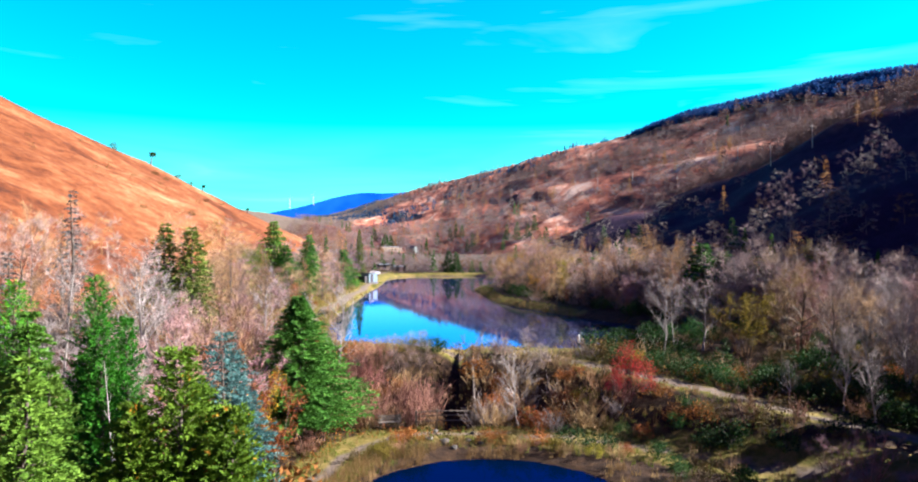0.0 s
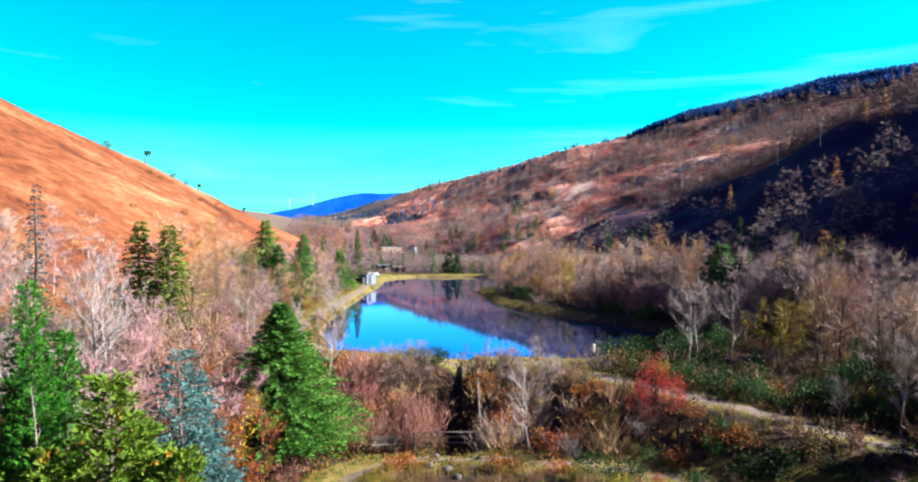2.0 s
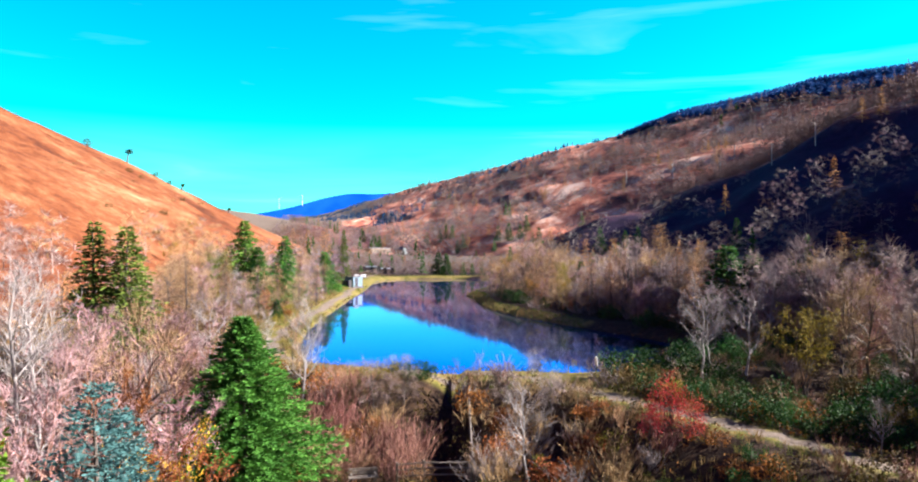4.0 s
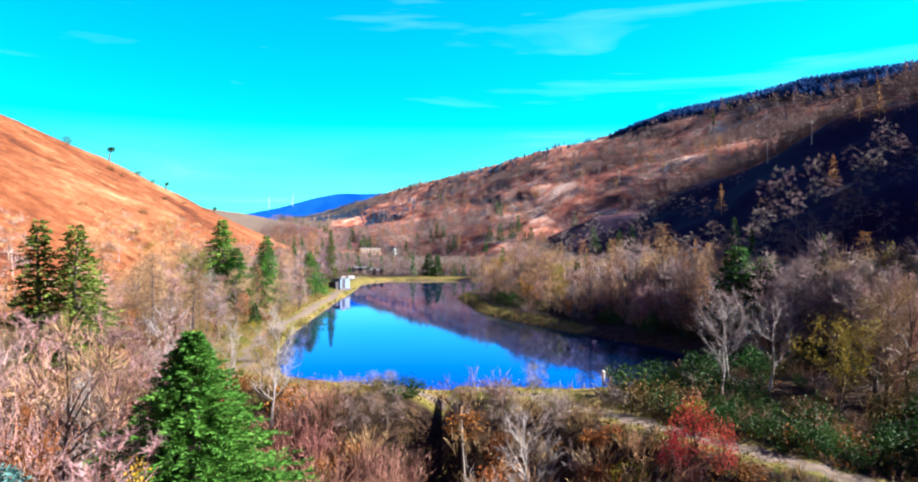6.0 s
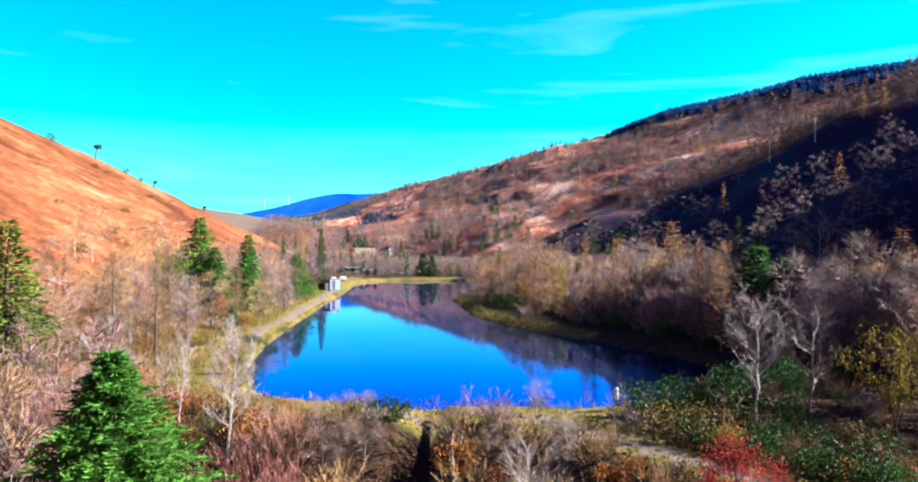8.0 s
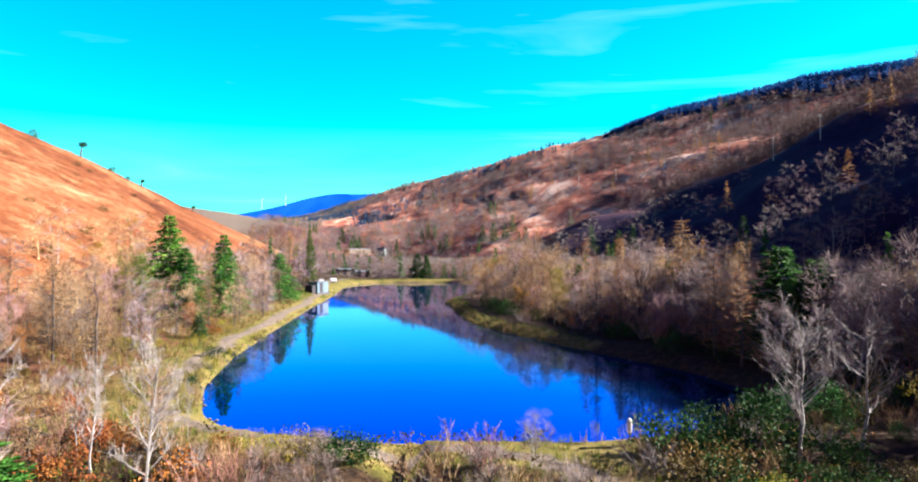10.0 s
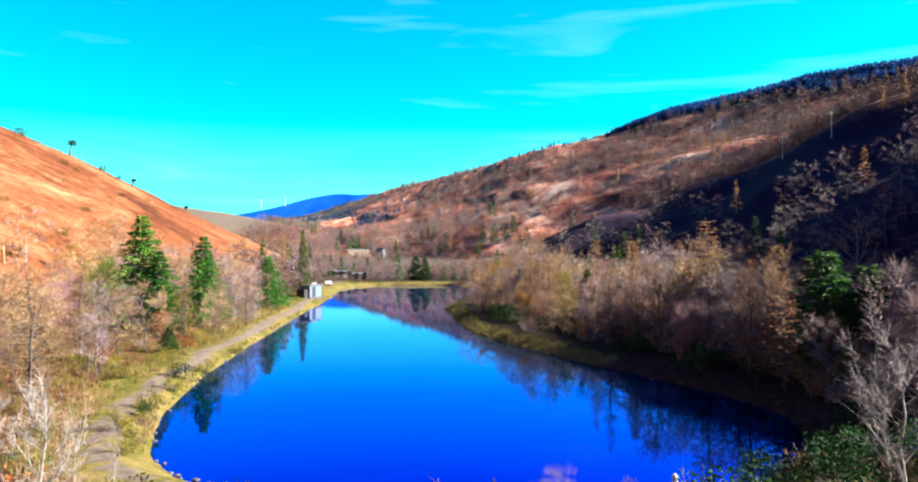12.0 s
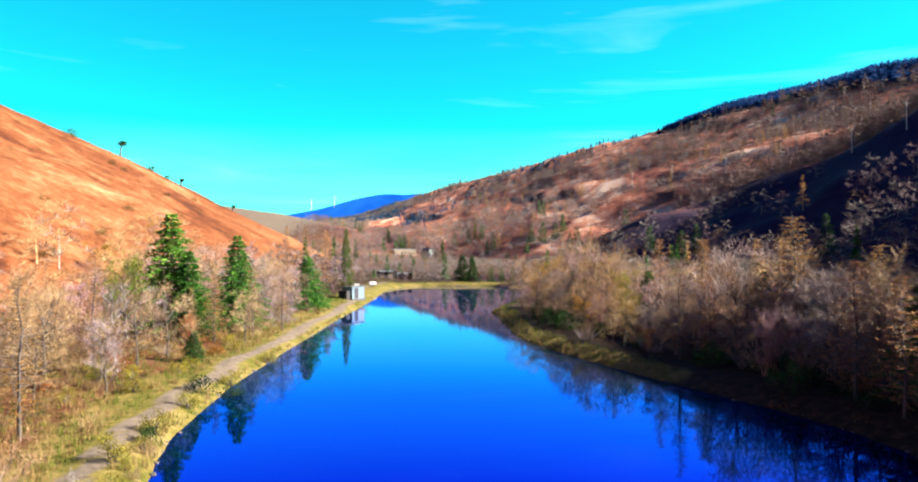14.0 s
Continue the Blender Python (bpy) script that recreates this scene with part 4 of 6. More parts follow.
def scatter(seed, area, spacing, mix, bank=1.6, keep=0.0, fit=None, tall=None):
    """Plants over an area (x0, y0, x1, y1) on a shaken grid. mix: (share, kind, lowest, highest)."""
    random.seed(seed), np.random.seed(seed)
    total = sum(m[0] for m in mix)
    xs, ys = spots_in(area, spacing, bank)
    for px, py, pz in zip(xs.tolist(), ys.tolist(), ground_z(xs, ys).tolist()):
        u, pick = random.random() * total, mix[-1]
        for m in mix:
            u -= m[0]
            if u < 0:
                pick = m
                break
        if (py > 118 or px > 0.5 * py + 13 or px < -0.62 * py - 10) and pick[1] + "_light" in KINDS:
            pick = (pick[0], pick[1] + "_light", pick[2], pick[3])
        h = random.uniform(pick[2], pick[3]) * (0.7 + 0.5 * float(vnoise(px / 9, py / 9, seed)))
        h = min(10.5, h * (tall(px, py) if tall else 1.0))
        if (fit is None or fit(px, py)) and not before_track(px, py, h) and all((px - a) ** 2 + (py - b) ** 2 > r * r for a, b, r in HEROES):
            plant(pick[1], px, py, h, random.uniform(0.85, 1.2), keep=keep, z=pz)


# ---- single plants that stand out ----
random.seed(5)
for row in (
    ("pine", -10.3, 45.8, 6.3, 1.4), ("yew", -9.9, 25.0, 6.0, 0.95), ("norway", -12.2, 20.2, 6.6, 0.95), ("norway", -15.6, 25.4, 7.4, 0.9),
    ("norway", -11.6, 14.4, 4.4, 0.8), ("cypress", -16.6, 32.0, 8.2, 0.75), ("cypress", -20.4, 32.6, 8.0, 0.75), ("blue", -10.6, 31.4, 5.8, 0.95), ("copper", -9.4, 34.7, 2.9, 0.8), ("copper", -11.9, 35.4, 4.6, 0.5), ("norway", -13.6, 23.2, 5.8, 0.95), ("snag", -14.6, 30.0, 6.3, 0.5), ("russet", -7.6, 29.5, -0.2, 1.0),
    ("olivefir", -25.7, 61.8, 11.7, 1.15), ("olivefir", -23.2, 62.1, 11.4, 1.3), ("greyspruce", -32.3, 58.6, 14.6, 1.0), ("greyspruce", -29.5, 46.0, 9.5, 1.0),
    ("birch", -17.2, 40.0, 9.5, 1.0), ("birch", -22.0, 40.0, 9.1, 0.8), ("birch", -19.2, 43.5, 8.7, 1.0), ("birch", -9.4, 55.0, 6.9, 0.9), ("birch", -10.1, 62.0, 3.9, 0.45),
    ("birch", -12.4, 57.5, 5.6, 0.8), ("birch", -14.2, 60.0, 4.6, 0.7), ("mauve", -14.5, 50.0, 6.6, 1.0), ("mauve", -16.6, 52.5, 6.3, 1.0), ("mauve", -15.4, 40.0, 6.5, 1.0),
    ("mauve", -15.9, 37.2, 5.6, 0.9), ("mauve", -12.9, 41.5, 3.6, 1.2), ("brown", -15.6, 45.5, 7.0, 0.8), ("grey", -18.4, 46.4, 6.6, 0.8),
    ("gold", -11.4, 39.0, 2.4, 1.0), ("fir", -29.6, 112.0, 13.9, 1.25), ("fir", -27.0, 110.5, 10.0, 1.4), ("fir", -25.6, 120.0, 11.7, 1.2), ("lime", -30.3, 105.0, 9.6, 1.0), ("spruce", -21.4, 98.0, 3.5, 1.5),
    ("fir", -23.4, 144.0, 9.2, 1.6), ("olivefir", -26.7, 190.0, 14.6, 0.6), ("white", -25.6, 94.0, 7.8, 0.9), ("larch", -20.6, 75.5, 8.9, 1.1), ("larch", -26.0, 80.5, 9.6, 1.2), 
    ("larch", -38.0, 200.0, 15.4, 0.9), ("larch", -34.5, 206.0, 14.8, 0.9), ("larch", -41.0, 196.0, 15.6, 0.9), ("larch", -32.0, 198.0, 13.8, 0.9), ("larch", -36.0, 212.0, 15.0, 0.9),
    ("white", 16.9, 58.3, 7.2, 1.1), ("white", 20.6, 60.0, 6.6, 1.1), ("white", 18.6, 61.6, 5.8, 0.9), ("olive", 22.6, 55.5, 5.4, 1.1), ("spruce", 28.8, 84.0, 10.0, 1.7),
    ("spruce", 30.8, 82.0, 9.0, 1.8), ("spruce", 32.6, 77.6, 8.6, 1.7), ("larch", 26.0, 97.5, 12.9, 1.3), ("larch", 24.0, 85.0, 9.6, 1.2), ("larch", 24.2, 80.5, 8.8, 1.2), ("larch", 20.5, 101.0, 8.0, 1.2), ("larch", 14.8, 113.0, 7.2, 1.3),
    ("spruce", 30.2, 115.0, 8.1, 1.2), ("gold", 33.0, 112.0, 8.0, 1.3), ("white", 4.0, 48.0, 2.4, 1.25), ("lime", 53.0, 250.0, 11.0, 1.0),
    ("white", 65.3, 140.7, 15.0, 1.0), ("birch", 24.4, 45.0, 4.4, 0.9), ("birch", 24.7, 42.0, 3.3, 1.0), ("white", 21.0, 45.0, 2.2, 1.0), ("birch", 31.5, 50.0, 5.4, 1.0),
    ("white", 5.3, 57.6, 3.1, 1.0), ("olive", 8.8, 61.3, 1.6, 0.7), ("mauve", 17.6, 33.2, 0.6, 1.2), ("mauve", 20.0, 34.5, 0.7, 1.2),
    ("copper", 15.5, 100.5, 3.4, 0.9), ("olive", 17.2, 118.0, 5.5, 1.1), ("spruce", 22.0, 128.0, 7.5, 1.2), ("larch", 13.6, 128.0, 8.6, 1.1),
):
    plant(row[0], row[1], row[2], 0, row[4], top=row[3], keep=2.8 if row[0] == "pine" else 1.2 if row[0] in ("birch", "white") else 1.9)
for x, y, h, w in ((13.4, 59.2, 1.6, 1.3), (15.6, 58.6, 2.2, 1.2), (12.0, 60.2, 1.2, 1.1), (17.2, 62.6, 1.8, 1.2), (14.9, 61.2, 1.3, 1.2), (-1.8, 58.5, 1.3, 0.8), (18.2, 57.0, 1.6, 1.1),
                   (19.6, 52.5, 1.9, 1.2), (22.5, 50.0, 1.8, 1.2), (17.0, 54.0, 1.5, 1.0), (25.5, 52.5, 2.0, 1.2), (20.5, 47.5, 1.7, 1.2), (23.5, 46.2, 1.5, 1.2), (28.0, 46.5, 2.1, 1.2), (30.5, 43.0, 2.0, 1.2),
                   (27.0, 49.5, 1.8, 1.2), (33.5, 46.0, 2.2, 1.2), (26.0, 42.5, 1.4, 1.2), (14.6, 41.4, 1.1, 1.2), (18.0, 39.4, 1.1, 1.2), (22.0, 39.6, 1.3, 1.3), (7.0, 42.9, 1.2, 1.2), (8.6, 42.3, 1.1, 1.1), (-14.8, 76.6, 0.9, 0.9), (-17.0, 88.5, 1.1, 1.3), (-15.6, 90.3, 1.0, 1.2)):
    plant("gorse", x, y, h, w, keep=0.9)
for x, y, h, w in ((-4.6, 58.8, 1.5, 1.0), (-2.4, 58.4, 1.4, 0.9), (-6.4, 59.2, 1.2, 1.0), (-3.4, 59.0, 1.2, 0.9)):
    plant("gorse" if w < 1.0 else "yellowbush", x, y, h, w, keep=0.9)
for x, y, h, w in ((-4.9, 54.4, 3.3, 0.9), (-3.0, 54.9, 3.4, 0.85), (5.7, 59.2, 2.1, 0.9), (3.4, 54.4, 3.0, 0.9), (6.0, 53.4, 2.8, 0.9)):
    plant("grey_light", x, y, h, w, keep=1.3)
for x, y, h, w in ((-14.6, 72.8, 1.3, 0.9), (-15.3, 78.4, 1.4, 0.9), (-16.2, 84.6, 1.2, 1.0), (-16.6, 93.0, 1.2, 1.0), (-17.0, 104.0, 1.3, 1.0), (-12.6, 68.6, 1.0, 0.9)):
    plant("yellowbush", x, y, h, w, keep=0.9)
for x, y, h, w in ((11.6, 48.6, 3.0, 0.7), (12.5, 47.6, 2.3, 0.7), (10.6, 48.7, 1.6, 0.75)):
    plant("red", x, y, h, w, keep=1.2)

# ---- plants by area ----
# scrub on the dam's face and round the low walk
HEROES.append((-4.8, 47.4, 1.5))
scatter(21, (-9.0, 48.2, -1.5, 55.5), 1.0, [(8, "redscrub", 1.8, 2.9), (2, "brownscrub", 1.5, 2.2), (1, "russet", 0.8, 1.2)])
scatter(22, (-9.0, 55.0, 0.0, 60.0), 1.5, [(1, "greyscrub", 0.9, 1.3), (3, "brownscrub", 0.9, 1.5), (4, "bramble", 0.7, 1.1)])
scatter(23, (1.2, 46.4, 11.5, 57.0), 1.3, [(6, "brownscrub", 1.4, 2.3), (4, "greyscrub", 1.4, 2.2), (3, "redscrub", 1.2, 1.9), (1, "bramble", 0.8, 1.2), (3, "russet", 0.8, 1.2), (1, "yellowbush", 1.0, 1.4)])
scatter(24, (10.0, 41.5, 34.0, 57.0), 1.45, [(3, "bramble", 1.0, 1.7), (2, "russet", 0.8, 1.3), (2, "brownscrub", 1.4, 2.4), (3, "greenbush", 1.0, 1.8), (4, "gorse", 1.0, 1.9), (1.5, "yellowbush", 1.1, 1.8), (1.5, "redscrub", 1.3, 2.0)],
        fit=lambda x, y: y > 46.2 - 0.55 * (x - 5))
scatter(25, (-6.0, 40.6, 11.0, 45.0), 1.15, [(3, "russet", 0.6, 0.9), (2, "bramble", 0.6, 0.9), (2, "yellowbush", 0.7, 1.1), (2, "redscrub", 0.7, 1.1), (2, "brownscrub", 0.7, 1.1)])
scatter(26, (12.0, 31.0, 34.0, 46.0), 1.5, [(3, "gorse", 0.9, 1.6), (2, "greenbush", 1.0, 1.6), (3, "bramble", 0.8, 1.3), (2, "redscrub", 1.2, 1.9), (2, "brownscrub", 1.0, 1.8), (1, "russet", 0.7, 1.1)],
        fit=lambda x, y: y <= 46.2 - 0.55 * (x - 5) and y > 36 - 0.35 * (x - 12))
# young wood between the hill and the pond
scatter(31, (-34, 30, -11.5, 62), 3.6, [(4, "mauve", 3.5, 5.5), (5, "brown", 3.5, 5.5), (2, "grey", 4, 6.5), (2, "birch", 6, 9), (1.5, "copper", 3, 4.5)], keep=0.5, fit=lambda x, y: x < -14.5 or y > 52)
scatter(32, (-24, 30, -8, 64), 1.9, [(4, "russet", 0.8, 1.3), (4, "brownscrub", 1.4, 2.4), (3, "redscrub", 1.5, 2.6), (2, "bramble", 1, 1.5)])
scatter(33, (-50, 40, -34, 75), 6.0, [(4, "brown", 5, 8), (3, "grey", 6, 9), (2, "larch", 8, 11)])
# wood on the bank under the open hill
scatter(41, (-47, 62, -20.5, 130), 3.7, [(8, "brown", 4, 6.5), (2, "grey", 4.5, 7), (0.6, "mauve", 4, 6), (1.0, "birch", 5, 8), (1.2, "copper", 3, 5), (1.4, "olive", 3, 5), (2, "larch", 6, 9)],
        fit=lambda x, y: x < -21.5 - 1.5 * math.sin(y * 0.2) - max(0.0, 88 - y) * 0.18 and x > -33 - 0.15 * (y - 62), keep=0.5)
scatter(42, (-40, 130, -22, 172), 4.0, [(5, "brown", 5, 8), (5, "grey", 6, 9), (2, "larch", 8, 12), (1, "spruce", 6, 9), (1, "olive", 5, 7)], keep=0.5)
scatter(43, (-27, 66, -18.0, 130), 2.7, [(1.5, "russet", 0.7, 1.1), (3, "brownscrub", 1.0, 1.8), (2, "bramble", 0.7, 1.2), (2, "yellowbush", 0.9, 1.5), (1, "greyscrub", 1.4, 2.0)], bank=3.6)
# wood on the shaded bank
by_shore = lambda x, y: float(shore(np.array([x]), np.array([y]), LAKE)[0])
wood_front = lambda x, y: by_shore(x, y) < 15 and (y > 84 or x > 21 + (84 - y) * 0.35)
wave = lambda x, y: (0.72 + 0.75 * float(vnoise(x / 8, y / 8, 57))) * (0.62 + 0.75 * min(1.0, by_shore(x, y) / 12))
scatter(51, (6, 62, 60, 97), 3.0, [(6, "grey", 4.5, 7.5), (5, "mauve", 4, 6.5), (2.5, "brown", 4, 7), (1.2, "larch", 7, 9.5), (0.5, "birch", 6, 8), (0.5, "olive", 3, 5)],
        fit=wood_front, bank=2.8, keep=0.4, tall=wave)
scatter(58, (6, 97, 60, 136), 3.2, [(3, "grey", 5, 8), (1.5, "mauve", 4, 6.5), (6, "brown", 5, 8.5), (2.5, "larch", 7, 11), (0.5, "gold", 4, 6), (0.7, "olive", 4, 6)],
        fit=wood_front, bank=4.6, keep=0.4, tall=lambda x, y: wave(x, y) * (0.62 + 0.4 * float(sstep(5, 17, x))))
scatter(52, (2, 136, 50, 172), 3.8, [(4, "grey", 5, 8), (1.5, "mauve", 4, 7), (7, "brown", 5, 9), (2.5, "larch", 7, 11), (0.8, "gold", 5, 7), (0.7, "spruce", 5, 8)],
        fit=lambda x, y: by_shore(x, y) < 18 and x > 0, bank=4.6, keep=0.5, tall=lambda x, y: 0.8 * wave(x, y))
# the near end of this wood is out of view, added for its shade
scatter(53, (26, 6, 62, 62), 3.4, [(5, "grey", 5.5, 8), (2, "mauve", 5, 7.5), (4, "brown", 5, 7.5), (1, "birch", 6, 8)], fit=lambda x, y: x > 26 + max(0.0, 45 - y) * 0.1, keep=0.5)
# mostly dark evergreens, added to stand for the deep shade under the trees
scatter(54, (4, 60, 36, 140), 2.2, [(5, "gorse", 1.0, 1.8), (2, "brownscrub", 1.4, 2.6), (4, "greenbush", 1.3, 2.4), (1, "greyscrub", 1.5, 2.4)], bank=1.9, fit=lambda x, y: by_shore(x, y) < 8 and x > 4 and (y < 90 or by_shore(x, y) > 4.5))
scatter(59, (16, 50, 38, 65), 1.8, [(3, "gorse", 1.0, 1.9), (2, "greenbush", 1.0, 1.8), (3, "bramble", 0.9, 1.5), (3, "brownscrub", 1.2, 2.2), (2, "greyscrub", 1.4, 2.2)])
scatter(56, (-18, 66, -11, 135), 1.7, [(3, "yellowbush", 0.5, 0.9), (3, "brownscrub", 0.6, 1.0), (2, "bramble", 0.4, 0.8), (1, "gorse", 0.6, 1.0)], bank=0.45, fit=lambda x, y: by_shore(x, y) < 1.7)
# unseen spruces added beyond the walk, to shade the low ground
scatter(55, (20, 16, 46, 50), 3.6, [(1, "spruce", 9, 13)], fit=lambda x, y: x > 0.66 * y + 3.0, keep=1.0)


# ---- distant woods ----
def far_bare(seed, h=8.0, r=3.4, twigs=190, tw=0.14, tl=1.15):
    random.seed(seed)
    s = Shape()
    s.tube([Vector((0, 0, -0.4)), Vector((0.2, 0, h * 0.5))], [0.09, 0.03], 3)
    heads = []
    for i in range(11):
        a, f = i * 2.4 + random.random(), (i + random.random()) / 11
        q = r * math.sqrt(max(0.02, 1 - ((f - 0.4) / 0.64) ** 2)) * random.uniform(0.3, 0.85)
        heads.append(Vector((math.cos(a) * q, math.sin(a) * q, h * (0.08 + 0.78 * f))))
    for i in range(twigs):
        c = random.choice(heads)
        d = (rdir(-0.6, 1.0) + Vector((c.x, c.y, 0)) / r * 0.6 + UP * 0.2).normalized()
        s.blade(c + d * 0.6 * random.random(), d * tl * random.uniform(0.5, 1.2), tw * random.uniform(0.6, 1.3))
    return s.arrays()


def far_larch(seed, h=10.0, r=2.4, twigs=120, tw=0.24):
    random.seed(seed)
    s = Shape()
    s.tube([Vector((0, 0, -0.4)), Vector((0, 0, h * 0.9))], [0.10, 0.02], 3)
    for i in range(twigs):
        f = random.uniform(0.12, 0.98)
        a = random.random() * 6.28
        out = Vector((math.cos(a), math.sin(a), random.uniform(-0.25, 0.2)))
        s.blade(Vector((0, 0, h * f)) + out * r * (1 - f) * random.uniform(0, 0.6), out * (0.35 + r * (1 - f) * 0.6), tw)
    return s.arrays()


def far_conifer(seed, h=9.0, r=2.0, sprays=52):
    random.seed(seed)
    s = Shape()
    s.tube([Vector((0, 0, -0.4)), Vector((0, 0, h * 0.95))], [0.13, 0.02], 3)
    for i in range(sprays):
        f = 0.04 + 0.95 * i / sprays
        a = i * 2.4 + random.uniform(-0.4, 0.4)
        L = 0.25 + r * (1 - f) ** 0.85 * random.uniform(0.75, 1.15)
        d = Vector((math.cos(a), math.sin(a), -0.35))
        s.blade(Vector((0, 0, h * f + 0.15 * L)) + d * 0.05, d * L, 0.95 * (0.5 + (1 - f)))
    return s.arrays()


def woods(seed, name, label, mat, kinds, spots, lo, hi, wide=1.0):
    """One object of many distant trees."""
    random.seed(seed)
    places = []
    for x, y, z in spots:
        low = 1.0 if y < 225 or y > 420 or x > 30 else 0.28 if y < 282 and -34 < x < -13 else 0.75 if x > -13 and y < 300 else 0.5           # young growth behind the far dam
        places.append((random.randrange(len(kinds)), x, y, z, random.random() * 6.28, wide * random.uniform(0.8, 1.25) * (0.5 + 0.5 * low), random.uniform(lo, hi) * low))
    if places:
        tagged(new(name, joined(name, kinds, places, mat)), label, "woodland", kind="stuff")


def far_spots(seed, y0, y1, spacing, across, keep):
    """Shaken grid along the valley. across: (lowest, highest) offset from the line x = -0.336 y; keep(x, y, noise) tells which stay."""
    np.random.seed(seed)
    U, Y = np.meshgrid(np.arange(across[0], across[1], spacing), np.arange(y0, y1, spacing))
    y = Y.ravel() + np.random.uniform(-0.48, 0.48, U.size) * spacing
    u = U.ravel() + np.random.uniform(-0.48, 0.48, U.size) * spacing
    x = u - 0.336 * y
    ok = (x < 0.78 * y + 12) & (x > -0.72 * y) & keep(x, y, u, np.random.random(U.size))
    x, y = x[ok], y[ok]
    return x, y, ground_z(x, y)


def spread(spots, shares, seed):
    """Deals the spots out by shares."""
    x, y, z = spots
    np.random.seed(seed)
    pick = np.searchsorted(np.cumsum(shares) / sum(shares), np.random.random(len(x)) * 0.999)
    return [list(zip(x[pick == i].tolist(), y[pick == i].tolist(), z[pick == i].tolist())) for i in range(len(shares))]


FAR_BARE = [far_bare(900 + i) for i in range(5)]
NEAR_BARE = [far_bare(980 + i, 8.0, 3.1, 430, 0.05, 0.95) for i in range(4)]
FAR_LARCH = [far_larch(920 + i) for i in range(3)]
FAR_CON = [far_conifer(940 + i) for i in range(3)]
RIDGE_TREES = [far_larch(960 + i, 11.0, 3.0, 170, 0.24) for i in range(2)] + [far_bare(970 + i, 9.5, 3.2, 190, 0.2, 1.3) for i in range(3)]
CREST_CON = [far_conifer(950 + i, 9.0, 2.6, 26) for i in range(3)]


def clump(x, y, size, seed, level):
    return fbm(x / size, y / size, seed, 3) > level


left_foot = lambda x, y: x > -44 - 0.9 * np.maximum(y - 300, 0)
lake_free = lambda x, y: shore(x, y, LAKE) > 5
inner = far_spots(60, 40, 172, 3.6, (0, 130), lambda x, y, u, q: (x > 20) & (x < 70) & (shore(x, y, LAKE) > 14) & (y > 62) & (q < 0.92))
inner_left = far_spots(68, 62, 172, 5.0, (-40, 60), lambda x, y, u, q: (x < -33) & (x > -47 - 0.05 * y) & (q < 0.45))
floor_near = far_spots(61, 168, 430, 4.4, (-30, 300), lambda x, y, u, q: left_foot(x, y) & (u < 132) & lake_free(x, y) & ((y > 238) | (x > 13) | (x < -27)) & ~((y > 225) & (y < 240) & (x > -34) & (x < 12)) & (q < 0.93))
floor_far = far_spots(62, 430, 1000, 8.0, (-60, 135), lambda x, y, u, q: (q < 0.8) & (x > -115 - 0.15 * (y - 430)) & ~((np.abs(x + 29) < 13) & (y < 470)) & ~((np.abs(x + 48) < 16) & (y < 500)) & clump(x, y, 45, 71, -0.6))
slope_low = far_spots(63, 90, 640, 5.2, (128, 235), lambda x, y, u, q: q < 0.62 + 0.3 * sstep(370, 430, y) - (u - 128) / (130 - 75 * sstep(270, 330, y) * sstep(430, 370, y)) + 0.35 * fbm(x / 30, y / 30, 72, 2))
slope_mid = far_spots(64, 200, 900, 7.0, (225, 345), lambda x, y, u, q: (q < 0.6) & clump(x, y, 45, 73, -0.05))
belt = far_spots(69, 150, 430, 4.9, (197, 330), lambda x, y, u, q: (q < 0.95 * sstep(420, 300, y)) & (u > 200 + 35 * sstep(325, 235, y) + 8 * fbm(x / 20, y / 20, 76, 2)) & ((u < 270) | (y < 300) | clump(x, y, 26, 77, -0.2 + 0.3 * sstep(280, 400, y))))
slope_top = far_spots(65, 300, 1700, 8.5, (312, 432), lambda x, y, u, q: clump(u * 1.2, y * 0.45, 40, 74, -0.30 + 0.5 * sstep(480, 760, y)))
crest = far_spots(66, 300, 780, 4.0, (446, 500), lambda x, y, u, q: q < 0.98)
clumps = far_spots(67, 700, 2600, 13.0, (150, 480), lambda x, y, u, q: clump(u * 1.5, y * 0.5, 90, 75, 0.36))

a = spread(floor_near, (7, 3, 3.5, 0.5, 0.85), 1)
b = spread(floor_far, (7, 3, 3, 0.6, 1.1), 2)
f = spread(inner, (6, 4, 4, 0.02, 0.2), 8)
g = spread(inner_left, (6, 0.3, 8, 0.02, 0.2), 9)
c = spread(slope_low, (7, 5, 3, 0.5, 0.12), 3)
d = spread(slope_mid, (5, 4, 3, 1, 0.1), 4)
e = spread(slope_top, (3, 3, 1, 0.1, 0.1, 7), 5)
belt_all = spread(belt, (1,), 10)[0]
woods(1, "grey_woodland", "distant leafless grey woodland on the valley floor and slopes", M_FAR_GREY, FAR_BARE, a[0] + b[0] + c[0] + d[0] + e[0], 0.7, 1.15)
woods(2, "mauve_woodland", "distant leafless mauve-brown woodland", M_FAR_MAUVE, FAR_BARE, a[1] + b[1] + c[1] + d[1] + e[1], 0.65, 1.1)
woods(3, "brown_woodland", "distant leafless rusty woodland", M_FAR_BROWN, FAR_BARE, a[2] + b[2] + c[2] + d[2] + e[2], 0.65, 1.05)
